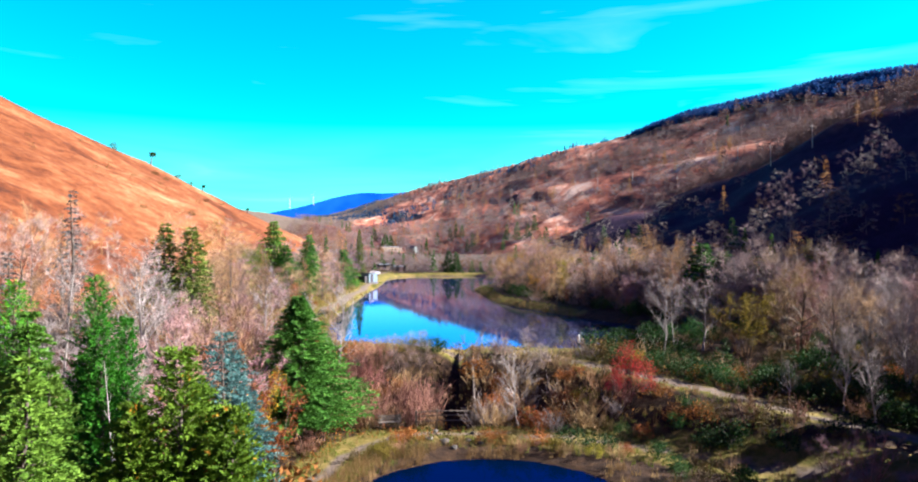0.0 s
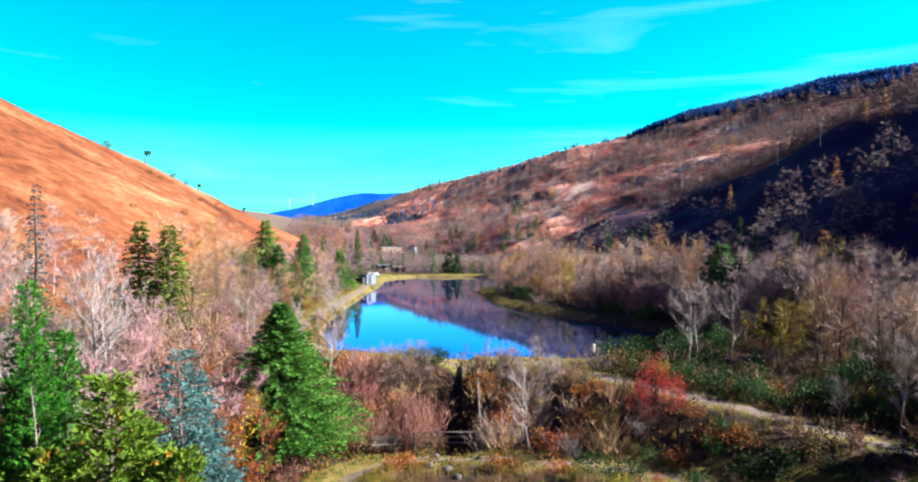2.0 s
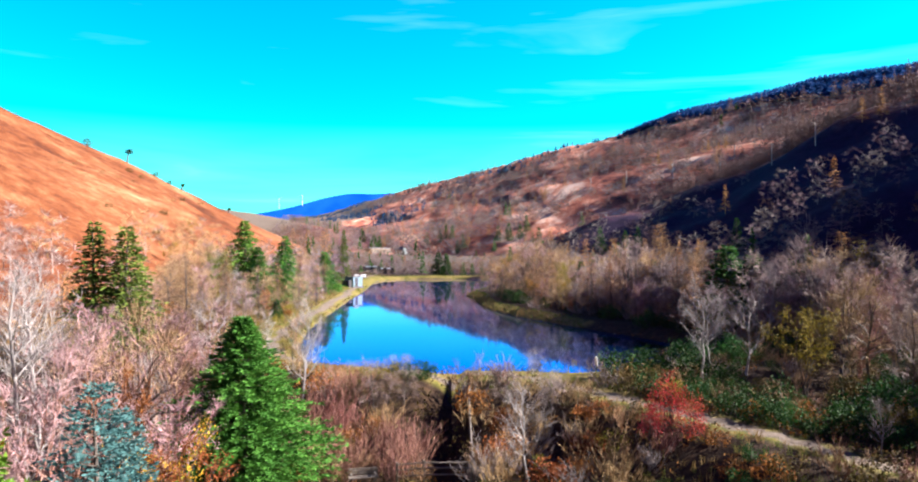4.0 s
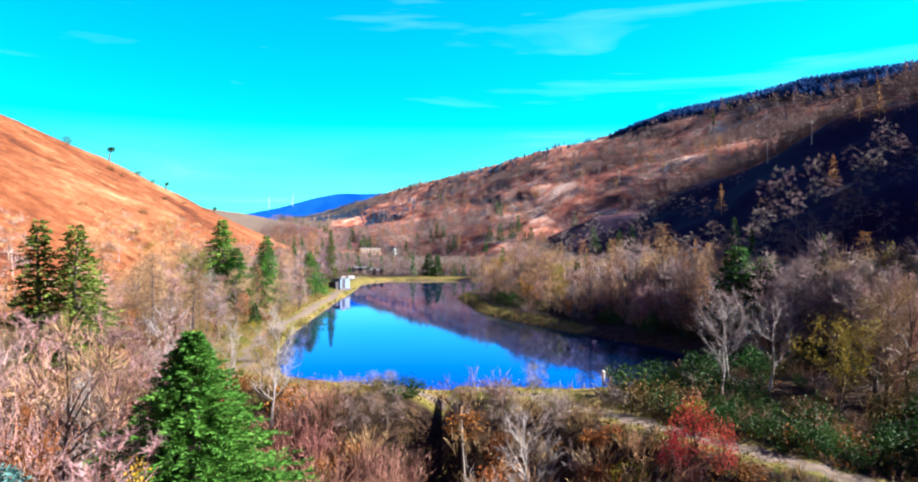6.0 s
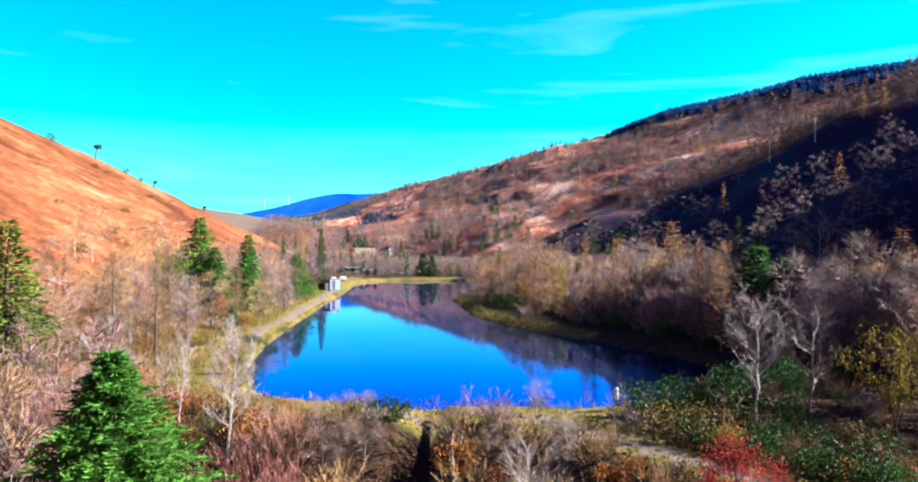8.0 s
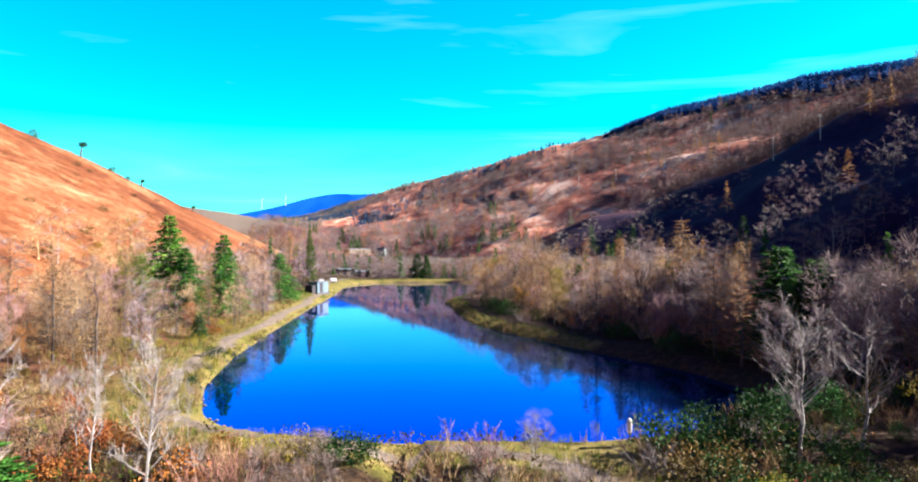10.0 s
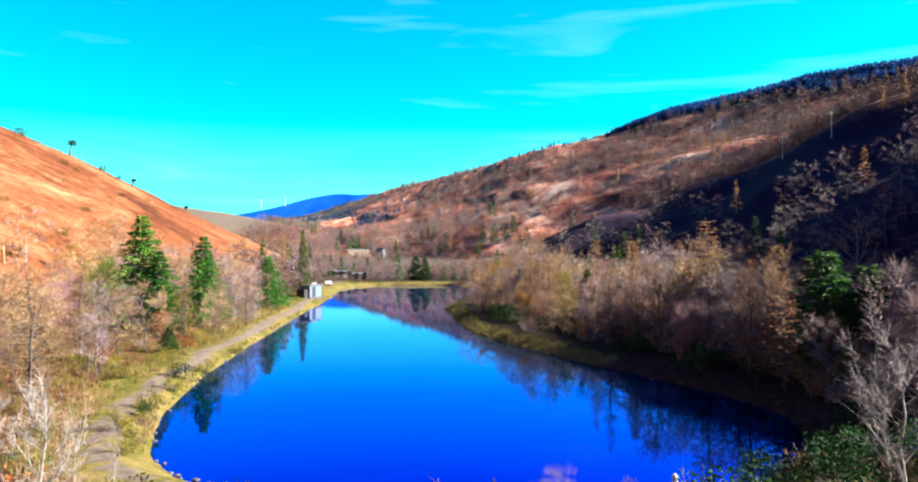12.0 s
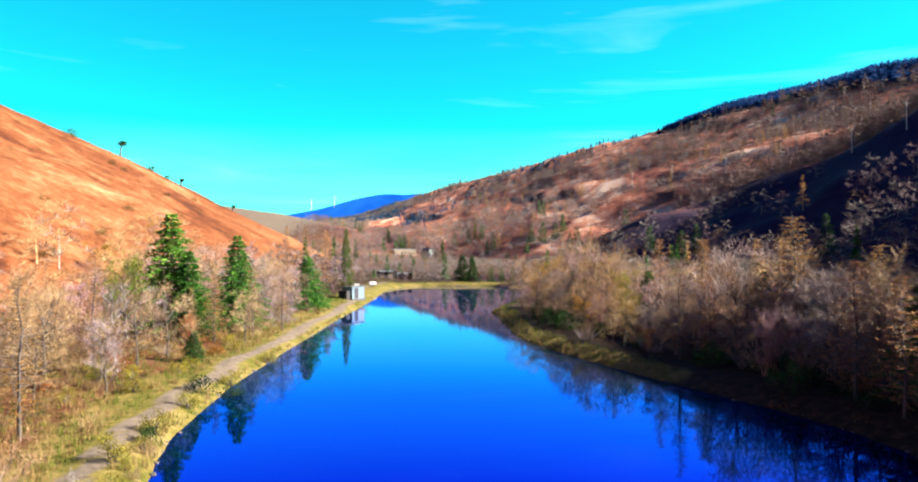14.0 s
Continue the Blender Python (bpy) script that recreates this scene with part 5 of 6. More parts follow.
woods(4, "larch_wood", "distant bare larches along the ridge", M_LARCH, FAR_LARCH, a[3] + b[3] + c[3] + d[3] + e[3] + f[3] + g[3], 0.8, 1.15)
woods(5, "spruce_wood", "distant scattered dark spruces", M_SPRUCE, FAR_CON, a[4] + b[4] + c[4] + d[4] + e[4] + f[4] + g[4], 0.7, 1.2)
woods(6, "forestry_plantation", "dark conifer plantation along the crest of the ridge", M_FORESTRY_HAZE, CREST_CON, spread(crest, (1,), 6)[0], 0.72, 0.8, 2.2)
woods(11, "hillside_clumps", "dark clumps of conifers on the far hillside", M_CLUMP_HAZE, CREST_CON, spread(clumps, (1,), 7)[0], 0.6, 0.9)
woods(7, "ridge_larches", "distant bare pinkish-grey larches below the crest", M_FAR_LARCH, RIDGE_TREES, e[5] + [p for p in belt_all if p[0] + 0.336 * p[1] >= 262], 1.0, 1.3, 1.25)
woods(12, "brow_larches", "young pinkish-brown larches along the brow of the shaded slope", M_FAR_LARCH, RIDGE_TREES, [p for p in belt_all if p[0] + 0.336 * p[1] < 262], 0.5, 0.8, 0.95)
np.random.seed(70)
hx, hy = np.random.uniform(-230, -46, 260), np.random.uniform(70, 330, 260)
ok = fbm(hx / 30, hy / 30, 78, 3) > -0.05
woods(13, "hill_scrub", "scattered low scrub on the bracken hillside", M_BRAMBLE, FAR_BARE[:3], list(zip(hx[ok].tolist(), hy[ok].tolist(), ground_z(hx[ok], hy[ok]).tolist())), 0.1, 0.22, 0.3)
woods(8, "grey_thicket", "leafless grey trees deep in the lakeside woods", M_TWIG_GREY, NEAR_BARE, f[0] + g[0], 0.6, 1.1)
woods(9, "mauve_thicket", "leafless mauve trees deep in the lakeside woods", M_TWIG_PURPLE, NEAR_BARE, f[1] + g[1], 0.55, 1.0)
woods(10, "brown_thicket", "leafless brown trees deep in the lakeside woods", M_TWIG_BROWN, NEAR_BARE, f[2] + g[2], 0.55, 1.05)


# ---- ground cover that nobody could count ----
def tuft(seed, blades=14, h=0.55, lean=0.5, w=0.035, r=0.18):
    random.seed(seed)
    s = Shape()
    for i in range(blades):
        p = Vector((random.uniform(-r, r), random.uniform(-r, r), -0.05))
        s.blade(p, (UP + rdir(-0.1, 0.1) * lean * random.random()).normalized() * h * random.uniform(0.55, 1.15), w)
    return s.arrays()


def litter_clump(seed, leaves=26, r=0.5, h=0.45, size=0.16):
    random.seed(seed)
    s = Shape()
    for i in range(leaves):
        d = rdir(0, 1)
        s.leaf(Vector((d.x * r, d.y * r, h * d.z * random.random())), (rdir() + UP * 0.5).normalized() * size * random.uniform(0.6, 1.3), size * 0.5)
    return s.arrays()


TUFTS = [tuft(500 + i) for i in range(4)]
REEDS = [tuft(510 + i, 16, 1.15, 0.25, 0.03, 0.25) for i in range(4)]
CLUMPS = [litter_clump(520 + i) for i in range(4)]


def cover(seed, name, label, mat, kinds, areas, lo, hi, bank=0.15):
    """areas: (x0, y0, x1, y1, spacing, keep)."""
    random.seed(seed), np.random.seed(seed)
    places = []
    for x0, y0, x1, y1, spacing, keep in areas:
        X, Y = np.meshgrid(np.arange(x0, x1, spacing), np.arange(y0, y1, spacing))
        x = X.ravel() + np.random.uniform(-0.5, 0.5, X.size) * spacing
        y = Y.ravel() + np.random.uniform(-0.5, 0.5, X.size) * spacing
        ok = (shore(x, y, LAKE) > bank) & (shore(x, y, POND) > 0.1) & keep(x, y)
        ok &= (seg_dist(x, y, TRACK_LEFT) > 0.95) & (seg_dist(x, y, TRACK_RIGHT) > 0.9) & (seg_dist(x, y, LOWER_WALK) > 0.6)
        x, y = x[ok], y[ok]
        for a, b, c in zip(x.tolist(), y.tolist(), ground_z(x, y).tolist()):
            s = random.uniform(lo, hi)
            places.append((random.randrange(len(kinds)), a, b, c, random.random() * 6.28, s, s * random.uniform(0.8, 1.2)))
    tagged(new(name, joined(name, kinds, places, mat)), label, "ground cover", kind="stuff")


patchy = lambda size, seed, level: (lambda x, y: fbm(x / size, y / size, seed, 3) > level)
left_bank = lambda x, y: (shore(x, y, LAKE) < 11) & (fbm(x / 3, y / 3, 91, 2) > -0.15)
cover(1, "grass", "yellowing rough grass along the banks and walks", M_GRASS, TUFTS,
      [(-30, 62, -12, 150, 0.75, left_bank), (-14, 56, 12, 64, 0.7, patchy(2.5, 92, -0.1)), (-9, 36, 22, 47, 0.6, lambda x, y: seg_dist(x, y, LOWER_WALK) < 3.4),
       (4, 92, 16, 160, 0.7, lambda x, y: shore(x, y, LAKE) < 2.6), (8, 36, 34, 60, 0.8, lambda x, y: seg_dist(x, y, TRACK_RIGHT) < 2.6), (-26, 230, 24, 238, 1.1, lambda x, y: x < 40), (-26, 162, -14, 186, 0.6, lambda x, y: (x + 21.6) ** 2 + (y - 170) ** 2 > 6), (-26, -6, 26, 36, 1.1, patchy(6, 108, 0.1))], 0.5, 1.0)
cover(2, "straw_grass", "pale dry grass and dead stalks on the banks", M_STRAW, TUFTS,
      [(-34, 60, -12.5, 150, 0.72, patchy(4, 93, -0.25)), (-13, 60, 10, 64.5, 0.8, patchy(2, 94, 0.35)), (-10, 34, 30, 56, 0.95, patchy(3, 95, 0.12)), (4, 92, 14, 160, 0.8, lambda x, y: shore(x, y, LAKE) < 1.8),
       (-36, 16, -8, 62, 1.5, patchy(4, 96, 0.0))], 0.7, 1.3)
cover(3, "reeds", "pinkish dry reeds round the pond and lake edge", M_STRAW, REEDS,
      [(-9, 32, 14, 45, 0.34, lambda x, y: (shore(x, y, POND) < 2.4) & (fbm(x / 1.6, y / 1.6, 97, 2) > np.where(x < -1, -0.25, 0.05))), (3, 95, 16, 150, 0.8, lambda x, y: (shore(x, y, LAKE) < 1.0) & (fbm(x / 3, y / 3, 98, 2) > 0.0))], 0.4, 0.8, 0.0)
cover(4, "leaf_litter", "fallen russet leaves and dead bracken under the trees", M_RUSSET, CLUMPS,
      [(-36, 16, -8, 66, 1.3, patchy(5, 99, -0.1)), (-46, 66, -22, 140, 2.4, patchy(6, 100, 0.1)), (-9, 44, 30, 58, 1.4, patchy(4, 101, 0.0)), (20, 56, 50, 110, 2.3, patchy(6, 102, 0.1)), (-26, -6, 26, 36, 2.0, patchy(5, 109, -0.05))], 0.6, 1.3)
cover(5, "brambles", "low brambles and undergrowth", M_BRAMBLE, CLUMPS,
      [(-36, 16, -8, 66, 1.6, patchy(5, 103, 0.0)), (-46, 66, -20, 140, 2.2, patchy(6, 104, 0.05)), (-9, 44, 34, 58, 1.2, patchy(4, 105, -0.1)), (16, 50, 56, 120, 1.9, patchy(6, 106, -0.1)), (-12, 58, 10, 63.5, 1.1, patchy(2, 107, 0.1))], 0.7, 1.5)

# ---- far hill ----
# distance haze put in as blue emission; the hill itself gives no light
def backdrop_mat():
    m, n, l = nodes_of("far_hill_haze_glow")
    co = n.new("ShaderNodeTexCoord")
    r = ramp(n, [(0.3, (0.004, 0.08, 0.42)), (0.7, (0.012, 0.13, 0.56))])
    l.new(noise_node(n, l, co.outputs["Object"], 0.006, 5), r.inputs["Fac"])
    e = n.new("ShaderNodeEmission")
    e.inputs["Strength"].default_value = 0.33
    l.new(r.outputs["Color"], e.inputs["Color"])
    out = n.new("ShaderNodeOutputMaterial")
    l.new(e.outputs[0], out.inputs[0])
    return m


def far_hill():
    """A forested ridge four kilometres off, its blue haze painted as a glow."""
    xs = np.linspace(-2600, 900, 71)
    top = 9 + 4300 * (0.046 + 0.034 * sstep(-1350, -560, xs) - 0.008 * sstep(-500, 300, xs) + 0.003 * fbm(xs / 300, xs * 0, 5, 3))
    v, t = [], []
    for i, (x, z) in enumerate(zip(xs, top)):
        v += [(x, 4300, -40), (x, 4300, z * 0.6), (x, 4420, z)]
    for i in range(len(xs) - 1):
        for k in range(2):
            a = i * 3 + k
            t += [(a, a + 3, a + 4), (a, a + 4, a + 1)]
    tagged(new("backdrop_far_hill", raw_mesh("far_hill", np.array(v), np.array(t), backdrop_mat(), True)), "forested hill at the valley's head, its blue haze painted as a glow", "hill", kind="structure")


far_hill()


# ---- built things ----
M_HUTGREEN = plain_mat("hut_green_paint", (0.13, 0.27, 0.22), (0.20, 0.36, 0.30), 2, 0.6, bump=0.1)
M_HUTFRONT = plain_mat("hut_front_paint", (0.10, 0.18, 0.17), (0.17, 0.27, 0.26), 2, 0.6)
M_HUTWHITE = plain_mat("hut_white_paint", (0.38, 0.50, 0.50), (0.52, 0.62, 0.62), 2, 0.5)
M_ROOF = plain_mat("roof_felt", (0.16, 0.16, 0.16), (0.30, 0.29, 0.28), 3, 0.9, bump=0.2)
M_SHED = plain_mat("tan_boards", (0.30, 0.22, 0.15), (0.50, 0.40, 0.30), 1.2, 0.85, bump=0.2)
M_DARK = plain_mat("dark_timber", (0.02, 0.018, 0.016), (0.05, 0.045, 0.04), 3, 0.9)
M_WHITE = plain_mat("white_paint", (0.78, 0.78, 0.76), (0.95, 0.95, 0.93), 4, 0.5)
M_RUBBER = plain_mat("rubber", (0.015, 0.015, 0.015), (0.04, 0.04, 0.04), 6, 0.8)
M_SLATE = plain_mat("slate", (0.08, 0.08, 0.09), (0.17, 0.17, 0.19), 2, 0.7)
M_STEEL = plain_mat("galvanised_steel", (0.35, 0.37, 0.38), (0.55, 0.57, 0.58), 6, 0.45, 0.7)
M_POLE = plain_mat("bleached_pole", (0.45, 0.42, 0.38), (0.66, 0.62, 0.58), 3, 0.8)
M_GLASS = plain_mat("dark_glass", (0.02, 0.025, 0.03), (0.04, 0.05, 0.06), 2, 0.08)


def block(name, lo, hi, mat, parent, bevel=0.01, label=""):
    s = Shape()
    s.box(lo, hi)
    return part(name, s.mesh(name, mat, bevel), parent, label)


def rod(name, a, b, r, mat, parent, n=8, label="", taper=1.0):
    s = Shape()
    s.tube([Vector(a), Vector(b)], [r, r * taper], n)
    s.f.append(tuple(range(n - 1, -1, -1)))
    return part(name, s.mesh(name, mat), parent, label)


def bench(x, y, turn):
    b = thing("bench", "weathered grey wooden bench beside the pond walk", "bench")
    for sx in (-0.62, 0.62):
        block("leg", (sx - 0.05, -0.22, -0.15), (sx + 0.05, -0.13, 0.43), M_WOOD, b)
        block("leg", (sx - 0.05, 0.16, -0.15), (sx + 0.05, 0.25, 0.86), M_WOOD, b)
        block("armrest", (sx - 0.05, -0.26, 0.60), (sx + 0.05, 0.2, 0.65), M_WOOD, b)
    for k in range(4):
        block("seat_slat", (-0.78, -0.26 + k * 0.125, 0.43), (0.78, -0.155 + k * 0.125, 0.47), M_WOOD, b)
    for k in range(3):
        block("back_slat", (-0.78, 0.13, 0.53 + k * 0.12), (0.78, 0.16, 0.63 + k * 0.12), M_WOOD, b)
    b.matrix_basis = pose(x, y, gz(x, y), 0, 0, turn)


def fence(pts, label, rails=(0.45, 0.8, 1.08)):
    f = thing("wooden_fence", label, "fence", "timber fences at the overflow")
    prev = None
    x0, y0 = pts[0]
    z0 = gz(x0, y0)
    for i, (x, y) in enumerate(pts):
        z = gz(x, y) - z0
        if abs(x + 0.35) < 1.0:
            z = max(z, 0.0)
        block("post", (x - x0 - 0.06, y - y0 - 0.06, z - 0.5), (x - x0 + 0.06, y - y0 + 0.06, z + 1.2), M_WOOD, f, 0.012)
        if prev:
            for h in rails:
                s = Shape()
                s.tube([Vector((prev[0], prev[1], prev[2] + h)), Vector((x - x0, y - y0, z + h))], [0.045, 0.045], 6)
                part("rail", s.mesh("rail", M_WOOD), f)
        prev = (x - x0, y - y0, z)
    f.matrix_basis = pose(x0, y0, z0)


def marker_post(x, y):
    p = thing("lifebuoy_post", "pale post with a white housing at the water's edge", "post")
    rod("post", (0, 0, -0.4), (0, 0, 0.75), 0.05, M_WOOD, p)
    s = Shape()
    s.tube([Vector((0, 0, 0.55)), Vector((0, 0, 0.62)), Vector((0, 0, 1.2)), Vector((0, 0, 1.28))], [0.07, 0.11, 0.11, 0.05], 10)
    part("housing", s.mesh("housing", M_WHITE), p, "rounded white plastic housing")
    p.matrix_basis = pose(x, y, gz(x, y))


def hut(x, y, turn):
    h = thing("hut", "small grey-green timber hut with a pale boarded front", "hut")
    w, d, t = 1.55, 1.25, 2.15
    block("floor_slab", (-w - 0.15, -d - 0.15, -0.35), (w + 0.15, d + 0.15, 0.06), M_STONE, h)
    front = block("front_wall", (-w, -d, 0.06), (w, -d + 0.08, t), M_HUTFRONT, h, 0.005, "pale painted boarded wall")
    for k in range(11):
        block("board", (-w + 0.02 + k * 0.28, -d - 0.02, 0.08), (-w + 0.27 + k * 0.28, -d - 0.002, t - 0.04), M_HUTFRONT, front, 0.004)
    block("back_wall", (-w, d - 0.08, 0.06), (w, d, t), M_HUTGREEN, h, 0.005)
    side = block("side_wall", (w - 0.08, -d + 0.082, 0.06), (w, d - 0.082, t), M_HUTGREEN, h, 0.005)
    block("window_frame", (w + 0.002, -0.5, 1.0), (w + 0.05, 0.5, 1.75), M_WOOD, side, 0.005)
    block("pane", (w + 0.052, -0.42, 1.08), (w + 0.058, 0.42, 1.67), M_GLASS, side, 0.0)
    block("side_wall", (-w, -d + 0.082, 0.06), (-w + 0.08, d - 0.082, t), M_HUTGREEN, h, 0.005)
    door = block("door", (-0.9, -d - 0.07, 0.1), (-0.05, -d - 0.024, 1.98), M_DARK, h, 0.006, "dark timber door")
    rod("door_handle", (-0.15, -d - 0.13, 1.0), (-0.15, -d - 0.072, 1.0), 0.03, M_STEEL, door)
    s = Shape()
    s.box((-w - 0.2, -d - 0.22, 0), (w + 0.2, d + 0.22, 0.09), Matrix.Translation((0, 0, t + 0.03)) @ Matrix.Rotation(radians(-3), 4, "X"))
    part("roof", s.mesh("roof", M_ROOF, 0.01), h)
    for k in range(3):
        rod("vent", (0.1 + 0.5 * k, -0.3, t + 0.05), (0.1 + 0.5 * k, -0.3, t + 0.55), 0.13, M_WHITE, h, 10, "white roof vent")
    # solid dark box against the left wall
    block("dark_side_block", (-w - 1.1, -d + 0.3, -0.2), (-w - 0.02, d - 0.2, 1.5), M_DARK, h, 0.02, "plain dark box against the hut's side")
    h.matrix_basis = pose(x, y, gz(x, y) + 0.1, 0, 0, turn)


# made-up stand-in for a small pale shape, more likely a ramp than a trailer
def trailer(x, y, turn):
    t = thing("trailer", "white box on wheels standing in for an unidentified pale shape by the far bank", "trailer")
    s = Shape()
    s.box((-1.5, -0.9, 0.55), (1.5, 0.9, 2.0))
    part("body", s.mesh("body", M_WHITE, 0.15), t)
    block("chassis", (-1.5, -0.7, 0.42), (2.3, 0.7, 0.53), M_STEEL, t)
    for sy in (-0.95, 0.95):
        rod("wheel", (0, sy - 0.09, 0.3), (0, sy + 0.09, 0.3), 0.32, M_RUBBER, t, 14)
    t.matrix_basis = pose(x, y, gz(x, y), 0, 0, turn) @ Matrix.Scale(0.55, 4)


def cottage(x, y, turn, w=3.4, d=5.0, h=3.6, rise=2.4):
    c = thing("cottage", "white-walled cottage with slate roof among the trees", "house")
    s = Shape()
    s.box((-w, -d, -0.8), (w, d, h))
    i = len(s.v)
    s.v += [Vector((-w, -d, h)), Vector((w, -d, h)), Vector((0, -d, h + rise)), Vector((-w, d, h)), Vector((w, d, h)), Vector((0, d, h + rise))]
    s.f += [(i, i + 1, i + 2), (i + 4, i + 3, i + 5)]
    part("wall", s.mesh("wall", M_HUTWHITE), c)
    for sx in (-1, 1):
        r = Shape()
        lo, hi = Vector((sx * (w + 0.35), 0, h - 0.2)), Vector((0, 0, h + rise + 0.08))
        n_ = Vector((sx * rise, 0, w)).normalized() * 0.16
        for yy in (-d - 0.3, d + 0.3):
            for q in (lo, hi, hi + n_, lo + n_):
                r.v.append(q + Vector((0, yy, 0)))
        r.f += [(0, 1, 2, 3), (7, 6, 5, 4), (0, 4, 5, 1), (1, 5, 6, 2), (2, 6, 7, 3), (3, 7, 4, 0)]
        part("roof", r.mesh("roof", M_SLATE), c)
    ch = block("chimney", (-0.35, d - 0.9, h + rise - 0.6), (0.35, d - 0.1, h + rise + 1.1), M_STONE, c)
    for sx in (-1.5, 1.5):
        for z in (0.7, 2.5):
            win = block("window", (sx - 0.5, -d - 0.06, z), (sx + 0.5, -d - 0.004, z + 0.95), M_WOOD, c)
            block("pane", (sx - 0.42, -d - 0.075, z + 0.08), (sx + 0.42, -d - 0.062, z + 0.87), M_GLASS, win, 0.0)
    c.matrix_basis = pose(x, y, gz(x, y), 0, 0, turn)


def shed(x, y, turn, w=4.5, d=2.2, h=2.2):
    c = thing("shed", "long low tan timber shed beyond the far bank", "shed", "low sheds")
    block("wall", (-w, -d, -0.5), (w, d, h), M_SHED, c, 0.02)
    s = Shape()
    s.box((-w - 0.3, -d - 0.3, 0), (w + 0.3, d + 0.3, 0.12), Matrix.Translation((0, 0, h + 0.14)) @ Matrix.Rotation(radians(4), 4, "X"))
    part("roof", s.mesh("roof", M_STEEL), c)
    for k in (-2.4, 0.0, 2.4):
        block("doorway", (k - 0.6, -d - 0.04, 0), (k + 0.6, -d - 0.003, 1.9), M_DARK, c, 0.0)
    c.matrix_basis = pose(x, y, gz(x, y), 0, 0, turn)


def utility_pole(x, y, h=8.0):
    p = thing("utility_pole", "grey wooden power pole with crossarm on the hillside", "pole", "power poles")
    rod("pole", (0, 0, -0.6), (0, 0, h), 0.19, M_POLE, p, 8, "", 0.75)
    block("crossarm", (-1.1, -0.08, h - 0.7), (1.1, 0.08, h - 0.52), M_WOOD, p)
    for k in (-0.95, 0.0, 0.95):
        rod("insulator", (k, 0, h - 0.52), (k, 0, h - 0.3), 0.06, M_WHITE, p, 6)
    p.matrix_basis = pose(x, y, gz(x, y), 0, 0, 25)


def turbine(x, y, z, turn, spin):
    t = thing("wind_turbine", "white three-bladed wind turbine on the far ridge", "wind turbine", "wind turbines")
    rod("tower", (0, 0, -30), (0, 0, 62), 2.2, M_WHITE, t, 10, "", 0.55)
    block("nacelle", (-1.8, -4, 61), (1.8, 4.5, 64.5), M_WHITE, t, 0.4)
    for k in range(3):
        s = Shape()
        a = radians(spin + 120 * k)
        d = Vector((math.sin(a), 0, math.cos(a)))
        hub = Vector((0, -5, 62.8))
        s.tube([hub, hub + d * 9, hub + d * 34], [0.9, 1.5, 0.3], 4)
        part("blade", s.mesh("blade", M_WHITE), t)
    t.matrix_basis = pose(x, y, z, 0, 0, turn) @ Matrix.Scale(0.7, 4)


def boulder(x, y, r, seed, group="boulders at the overflow"):
    bm = bmesh.new()
    bmesh.ops.create_icosphere(bm, subdivisions=2, radius=r)
    for v in bm.verts:
        v.co *= 1 + 0.35 * noise.noise(v.co / r * 1.3 + Vector((seed, 0, 0)))
        v.co.z *= 0.65
    me = bpy.data.meshes.new("boulder")
    bm.to_mesh(me)
    bm.free()
    me.materials.append(M_STONE)
    ob = tagged(new("boulder", me), "dark rounded boulder beside the overflow", "rock", group)
    ob.matrix_basis = pose(x, y, gz(x, y) + r * 0.2, 0, 0, seed * 40)


bench(-4.7, 47.9, 12)
fence([(-2.9, 47.6), (-1.5, 47.7), (1.0, 47.8)], "weathered timber fence across the foot of the overflow")
fence([(1.15, 48.4), (1.1, 50.6), (1.05, 52.8), (1.05, 55.0)], "weathered timber handrail along the overflow channel")
marker_post(10.3, 60.9)
hut(-21.6, 170.0, 56)
trailer(-24.6, 212.0, 20)
cottage(-30.6, 462.0, 48, 2.3, 3.2, 3.4, 1.8)
shed(-47.0, 480.0, 38, 8, 3, 3)
shed(-26.5, 251.0, 12, 1.9, 1.2, 1.6)
shed(-21.6, 252.0, -8, 1.9, 1.2, 1.5)
for x, y in ((127.6, 254.8), (118.0, 267.2), (146.0, 369.6), (117.6, 380.4), (128.3, 343.0), (106.0, 431.0), (89.4, 454.7), (82.8, 501.2)):
    utility_pole(x, y)
for x, z, spin in ((-893, 305, 20), (-1035, 288, 75), (-240, 335, 45), (-125, 335, 100)):
    turbine(x, 4330, z - 15, 8, spin)
for i, (x, y, r) in enumerate(((-1.9, 44.6, 0.26), (-0.9, 43.9, 0.3), (0.5, 44.3, 0.24), (1.3, 43.6, 0.2), (-2.6, 43.3, 0.2), (-0.3, 42.6, 0.2), (0.9, 46.0, 0.2), (-1.6, 46.4, 0.2))):
    boulder(x, y, r, i + 1)


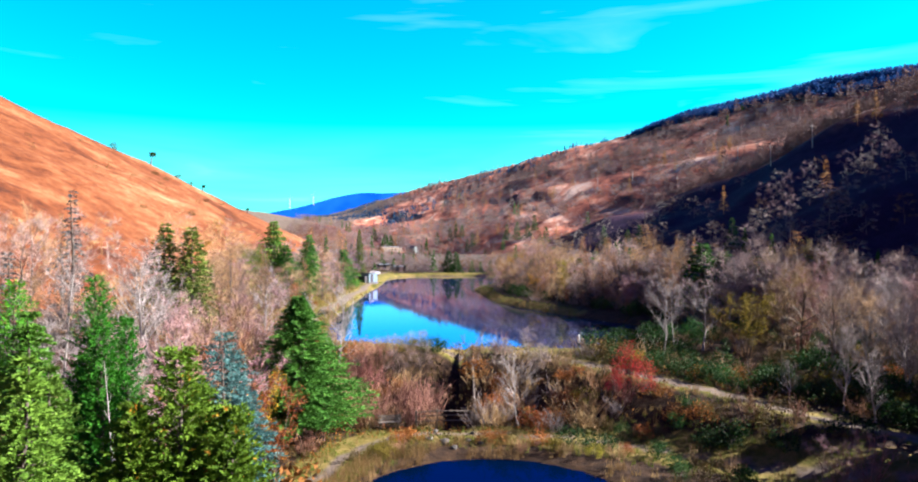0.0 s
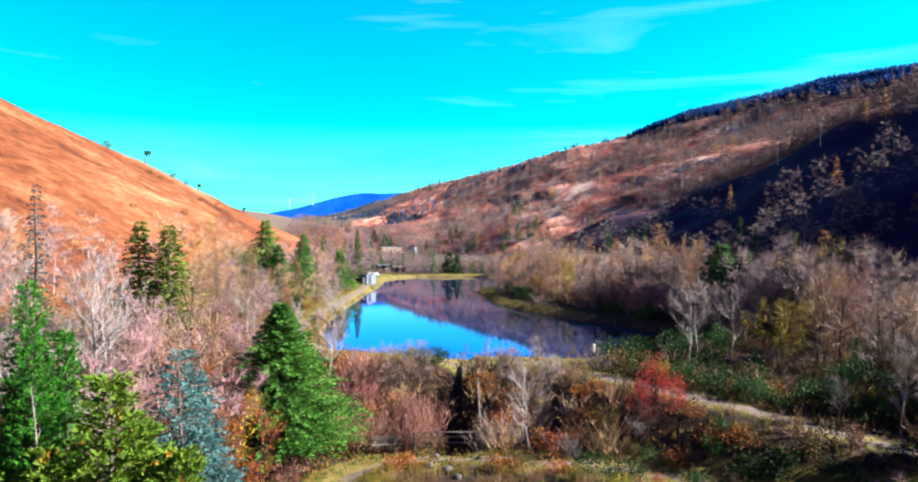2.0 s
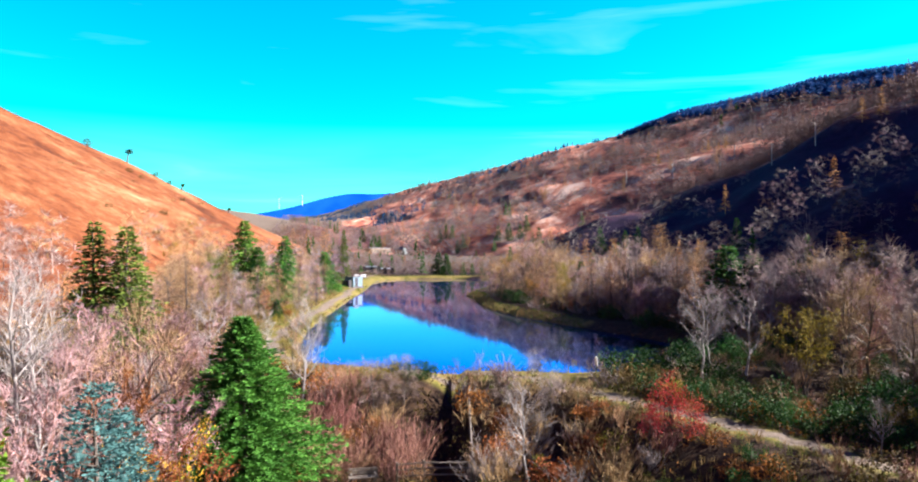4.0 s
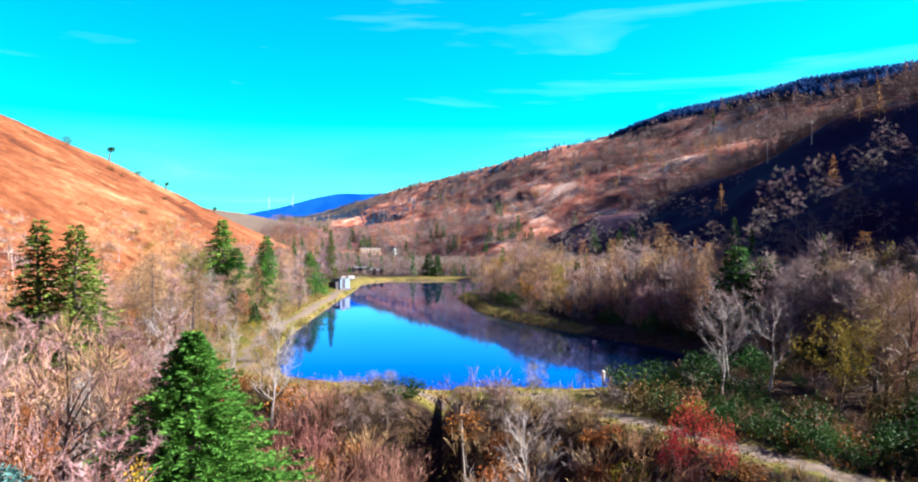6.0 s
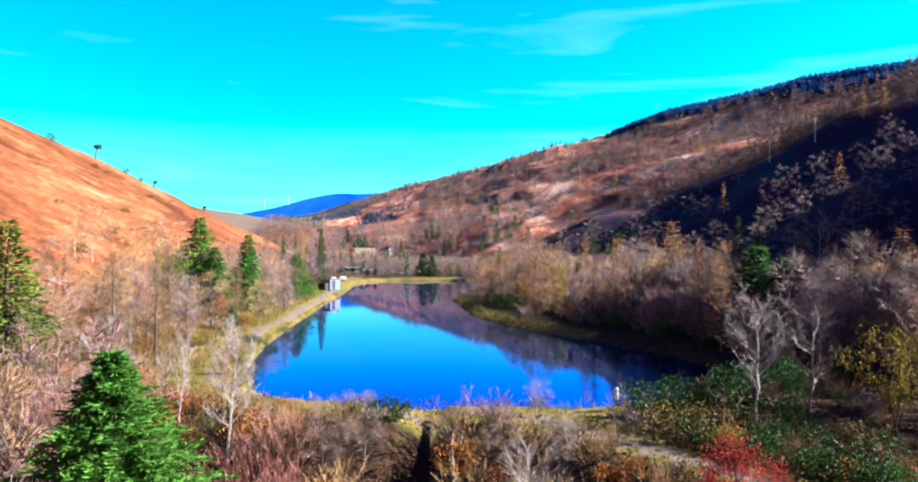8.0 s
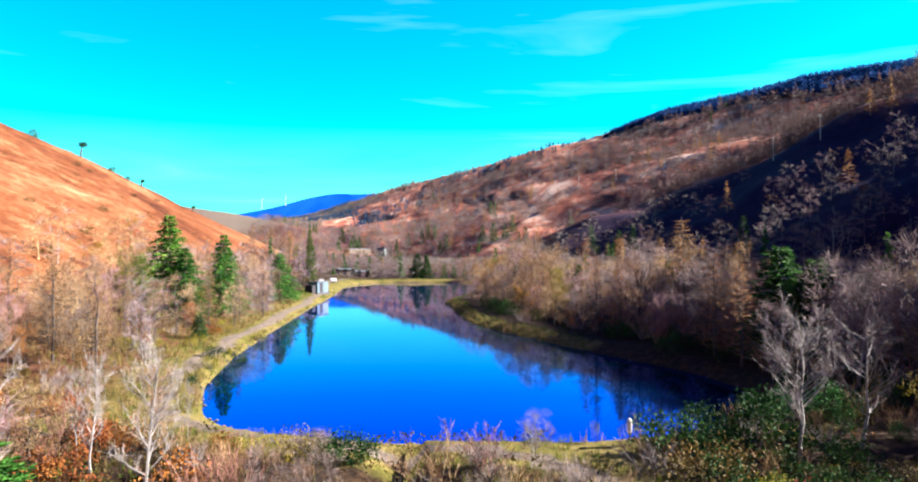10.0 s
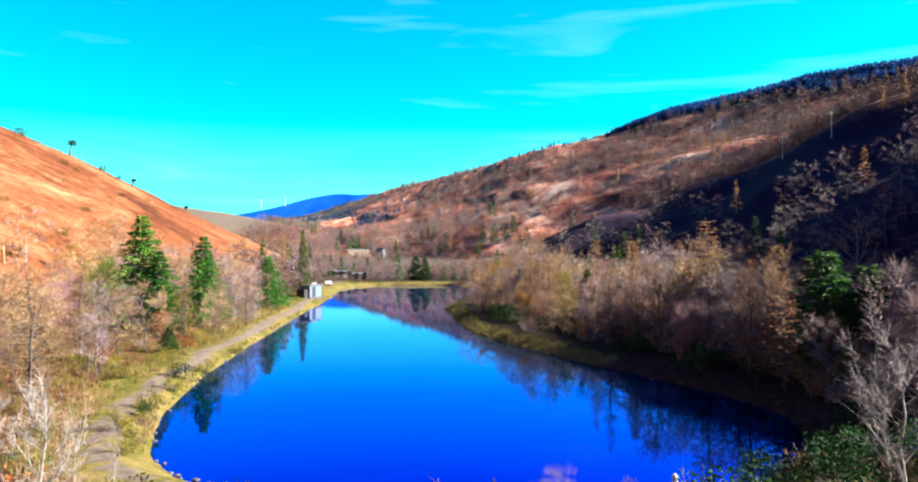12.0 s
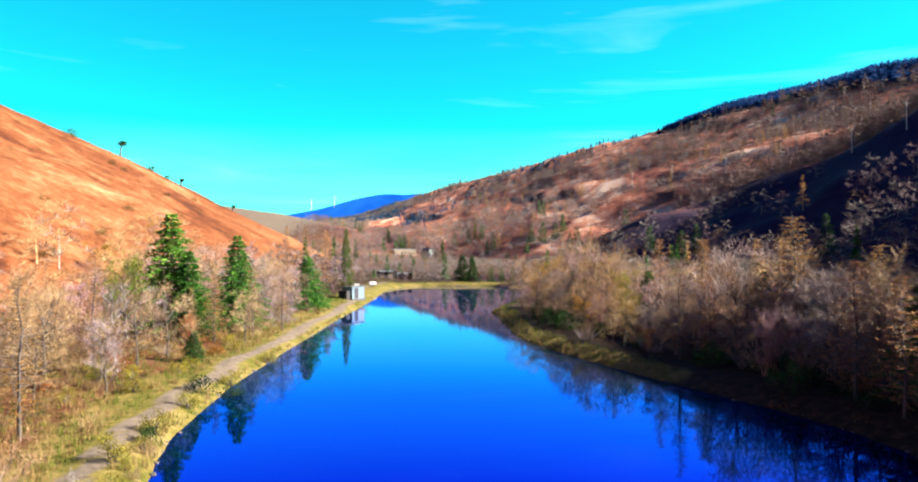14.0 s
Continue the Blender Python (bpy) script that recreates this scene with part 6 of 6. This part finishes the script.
def wind_pine(x, y, h, lean=0.25):
    """A wind-bent pine: bare leaning stem, flat crown on top."""
    random.seed(int(h * 100))
    t = thing("hill_pine", "lone wind-bent pine on the skyline of the hill", "tree", "hill pines")
    wood, crown = Shape(), Shape()
    top = Vector((lean * h * 0.6, 0, h * 0.86))
    wood.tube([Vector((0, 0, -0.4)), Vector((lean * h * 0.2, 0, h * 0.5)), top], [0.34, 0.24, 0.10], 6)
    for i in range(9):
        d = rdir(-0.05, 0.35)
        wood.tube([top - UP * random.uniform(0, 0.2 * h), top + d * h * 0.22], [0.05, 0.02], 3)
    for i in range(420):
        a, q = random.random() * 6.28, random.random() ** 0.6 * h * 0.26
        crown.leaf(top + Vector((math.cos(a) * q, math.sin(a) * q, random.uniform(-0.12, 0.16) * h)), (rdir() + UP * 0.3).normalized() * 0.45, 0.2)
    part("trunk", wood.mesh("trunk", M_BARK), t)
    part("crown", crown.mesh("crown", M_SPRUCE), t)
    t.matrix_basis = pose(x, y, gz(x, y))


wind_pine(-124.0, 284.0, 5.5)
wind_pine(-106.0, 292.0, 2.2, 0.4)
wind_pine(-90.0, 300.0, 1.8, 0.3)
random.seed(77)
for x, y, h in ((-128.0, 262.0, 2.6), (-113.8, 286.0, 2.0), (-110.0, 290.0, 1.6), (-101.3, 235.6, 1.5), (-97.5, 235.3, 1.1), (-67.6, 178.8, 1.3), (-79.4, 221.9, 1.0),
                (-57.8, 151.2, 1.4), (-68.8, 153.8, 0.9), (-84.0, 250.0, 1.1), (-52.0, 128.0, 1.4)):
    plant("greenbush" if h > 1.55 else "bramble", x, y, h, 1.0)
plant("spruce", -3.6, 242.0, 7.6, 1.5)
plant("spruce", -0.8, 243.5, 7.0, 1.4)
for x, y, h in ((27.0, 398.0, 12.0), (32.2, 390.0, 13.0), (37.6, 386.0, 11.0), (42.0, 392.0, 12.0), (23.5, 380.0, 9.0), (12.5, 340.0, 9.0), (16.0, 335.0, 8.0), (-24.0, 452.0, 10.0), (5.0, 420.0, 10.0),
                (8.0, 425.0, 11.0), (76.0, 197.0, 12.0), (60.0, 330.0, 10.0), (-6.0, 470.0, 12.0), (-2.0, 478.0, 12.0), (2.0, 470.0, 11.0), (-50.0, 520.0, 12.0), (-55.0, 530.0, 12.0),
                (4.5, 239.0, 5.5), (7.5, 240.5, 5.0), (10.4, 239.5, 5.6), (13.6, 241.0, 6.0), (17.0, 240.0, 6.4), (20.0, 242.0, 6.0), (37.7, 331.0, 10.0), (41.0, 335.0, 11.0), (53.5, 262.0, 10.0),
                (57.0, 240.0, 11.0), (60.5, 236.0, 10.0), (-53.0, 348.0, 9.0), (-15.0, 482.0, 12.0), (-66.0, 560.0, 12.0)):
    plant("spruce_light", x, y, h * 0.78, random.uniform(0.9, 1.3))
plant("gold", -56.0, 165.0, 4.5)
plant("gold", -48.0, 132.0, 4.0)


# ---- stones of the lake edge ----
def edge_stones():
    random.seed(9), np.random.seed(9)
    kinds = []
    for k in range(5):
        bm = bmesh.new()
        bmesh.ops.create_icosphere(bm, subdivisions=1, radius=0.2)
        for v in bm.verts:
            v.co *= 1 + 0.4 * noise.noise(v.co * 6 + Vector((k * 3.1, 0, 0)))
            v.co.z *= 0.6
        bmesh.ops.triangulate(bm, faces=bm.faces)
        bm.verts.ensure_lookup_table()
        kinds.append((np.array([tuple(v.co) for v in bm.verts], np.float32), np.array([[v.index for v in f.verts] for f in bm.faces], np.int32)))
        bm.free()
    places = []
    for (ax, ay), (bx, by) in zip(LAKE, LAKE[1:] + LAKE[:1]):
        n_ = int(math.hypot(bx - ax, by - ay) / (0.8 if ax < -8 else 2.2))
        for i in range(n_):
            f = (i + random.random()) / n_
            s = random.uniform(0.35, 1.0) * (1 if random.random() < 0.85 else 1.6)
            places.append((random.randrange(5), ax + (bx - ax) * f + random.uniform(-0.1, 0.5) * (-1 if ax < -8 else 1), ay + (by - ay) * f + random.uniform(-0.25, 0.25), 0.08, random.random() * 6.28, s, s))
    tagged(new("shore_stones", joined("shore_stones", kinds, places, plain_mat("shore_stone", (0.06, 0.052, 0.042), (0.15, 0.13, 0.10), 1.5, 0.9, bump=0.3))),
           "pale stones lining the lake edge", "stones", kind="stuff")


edge_stones()
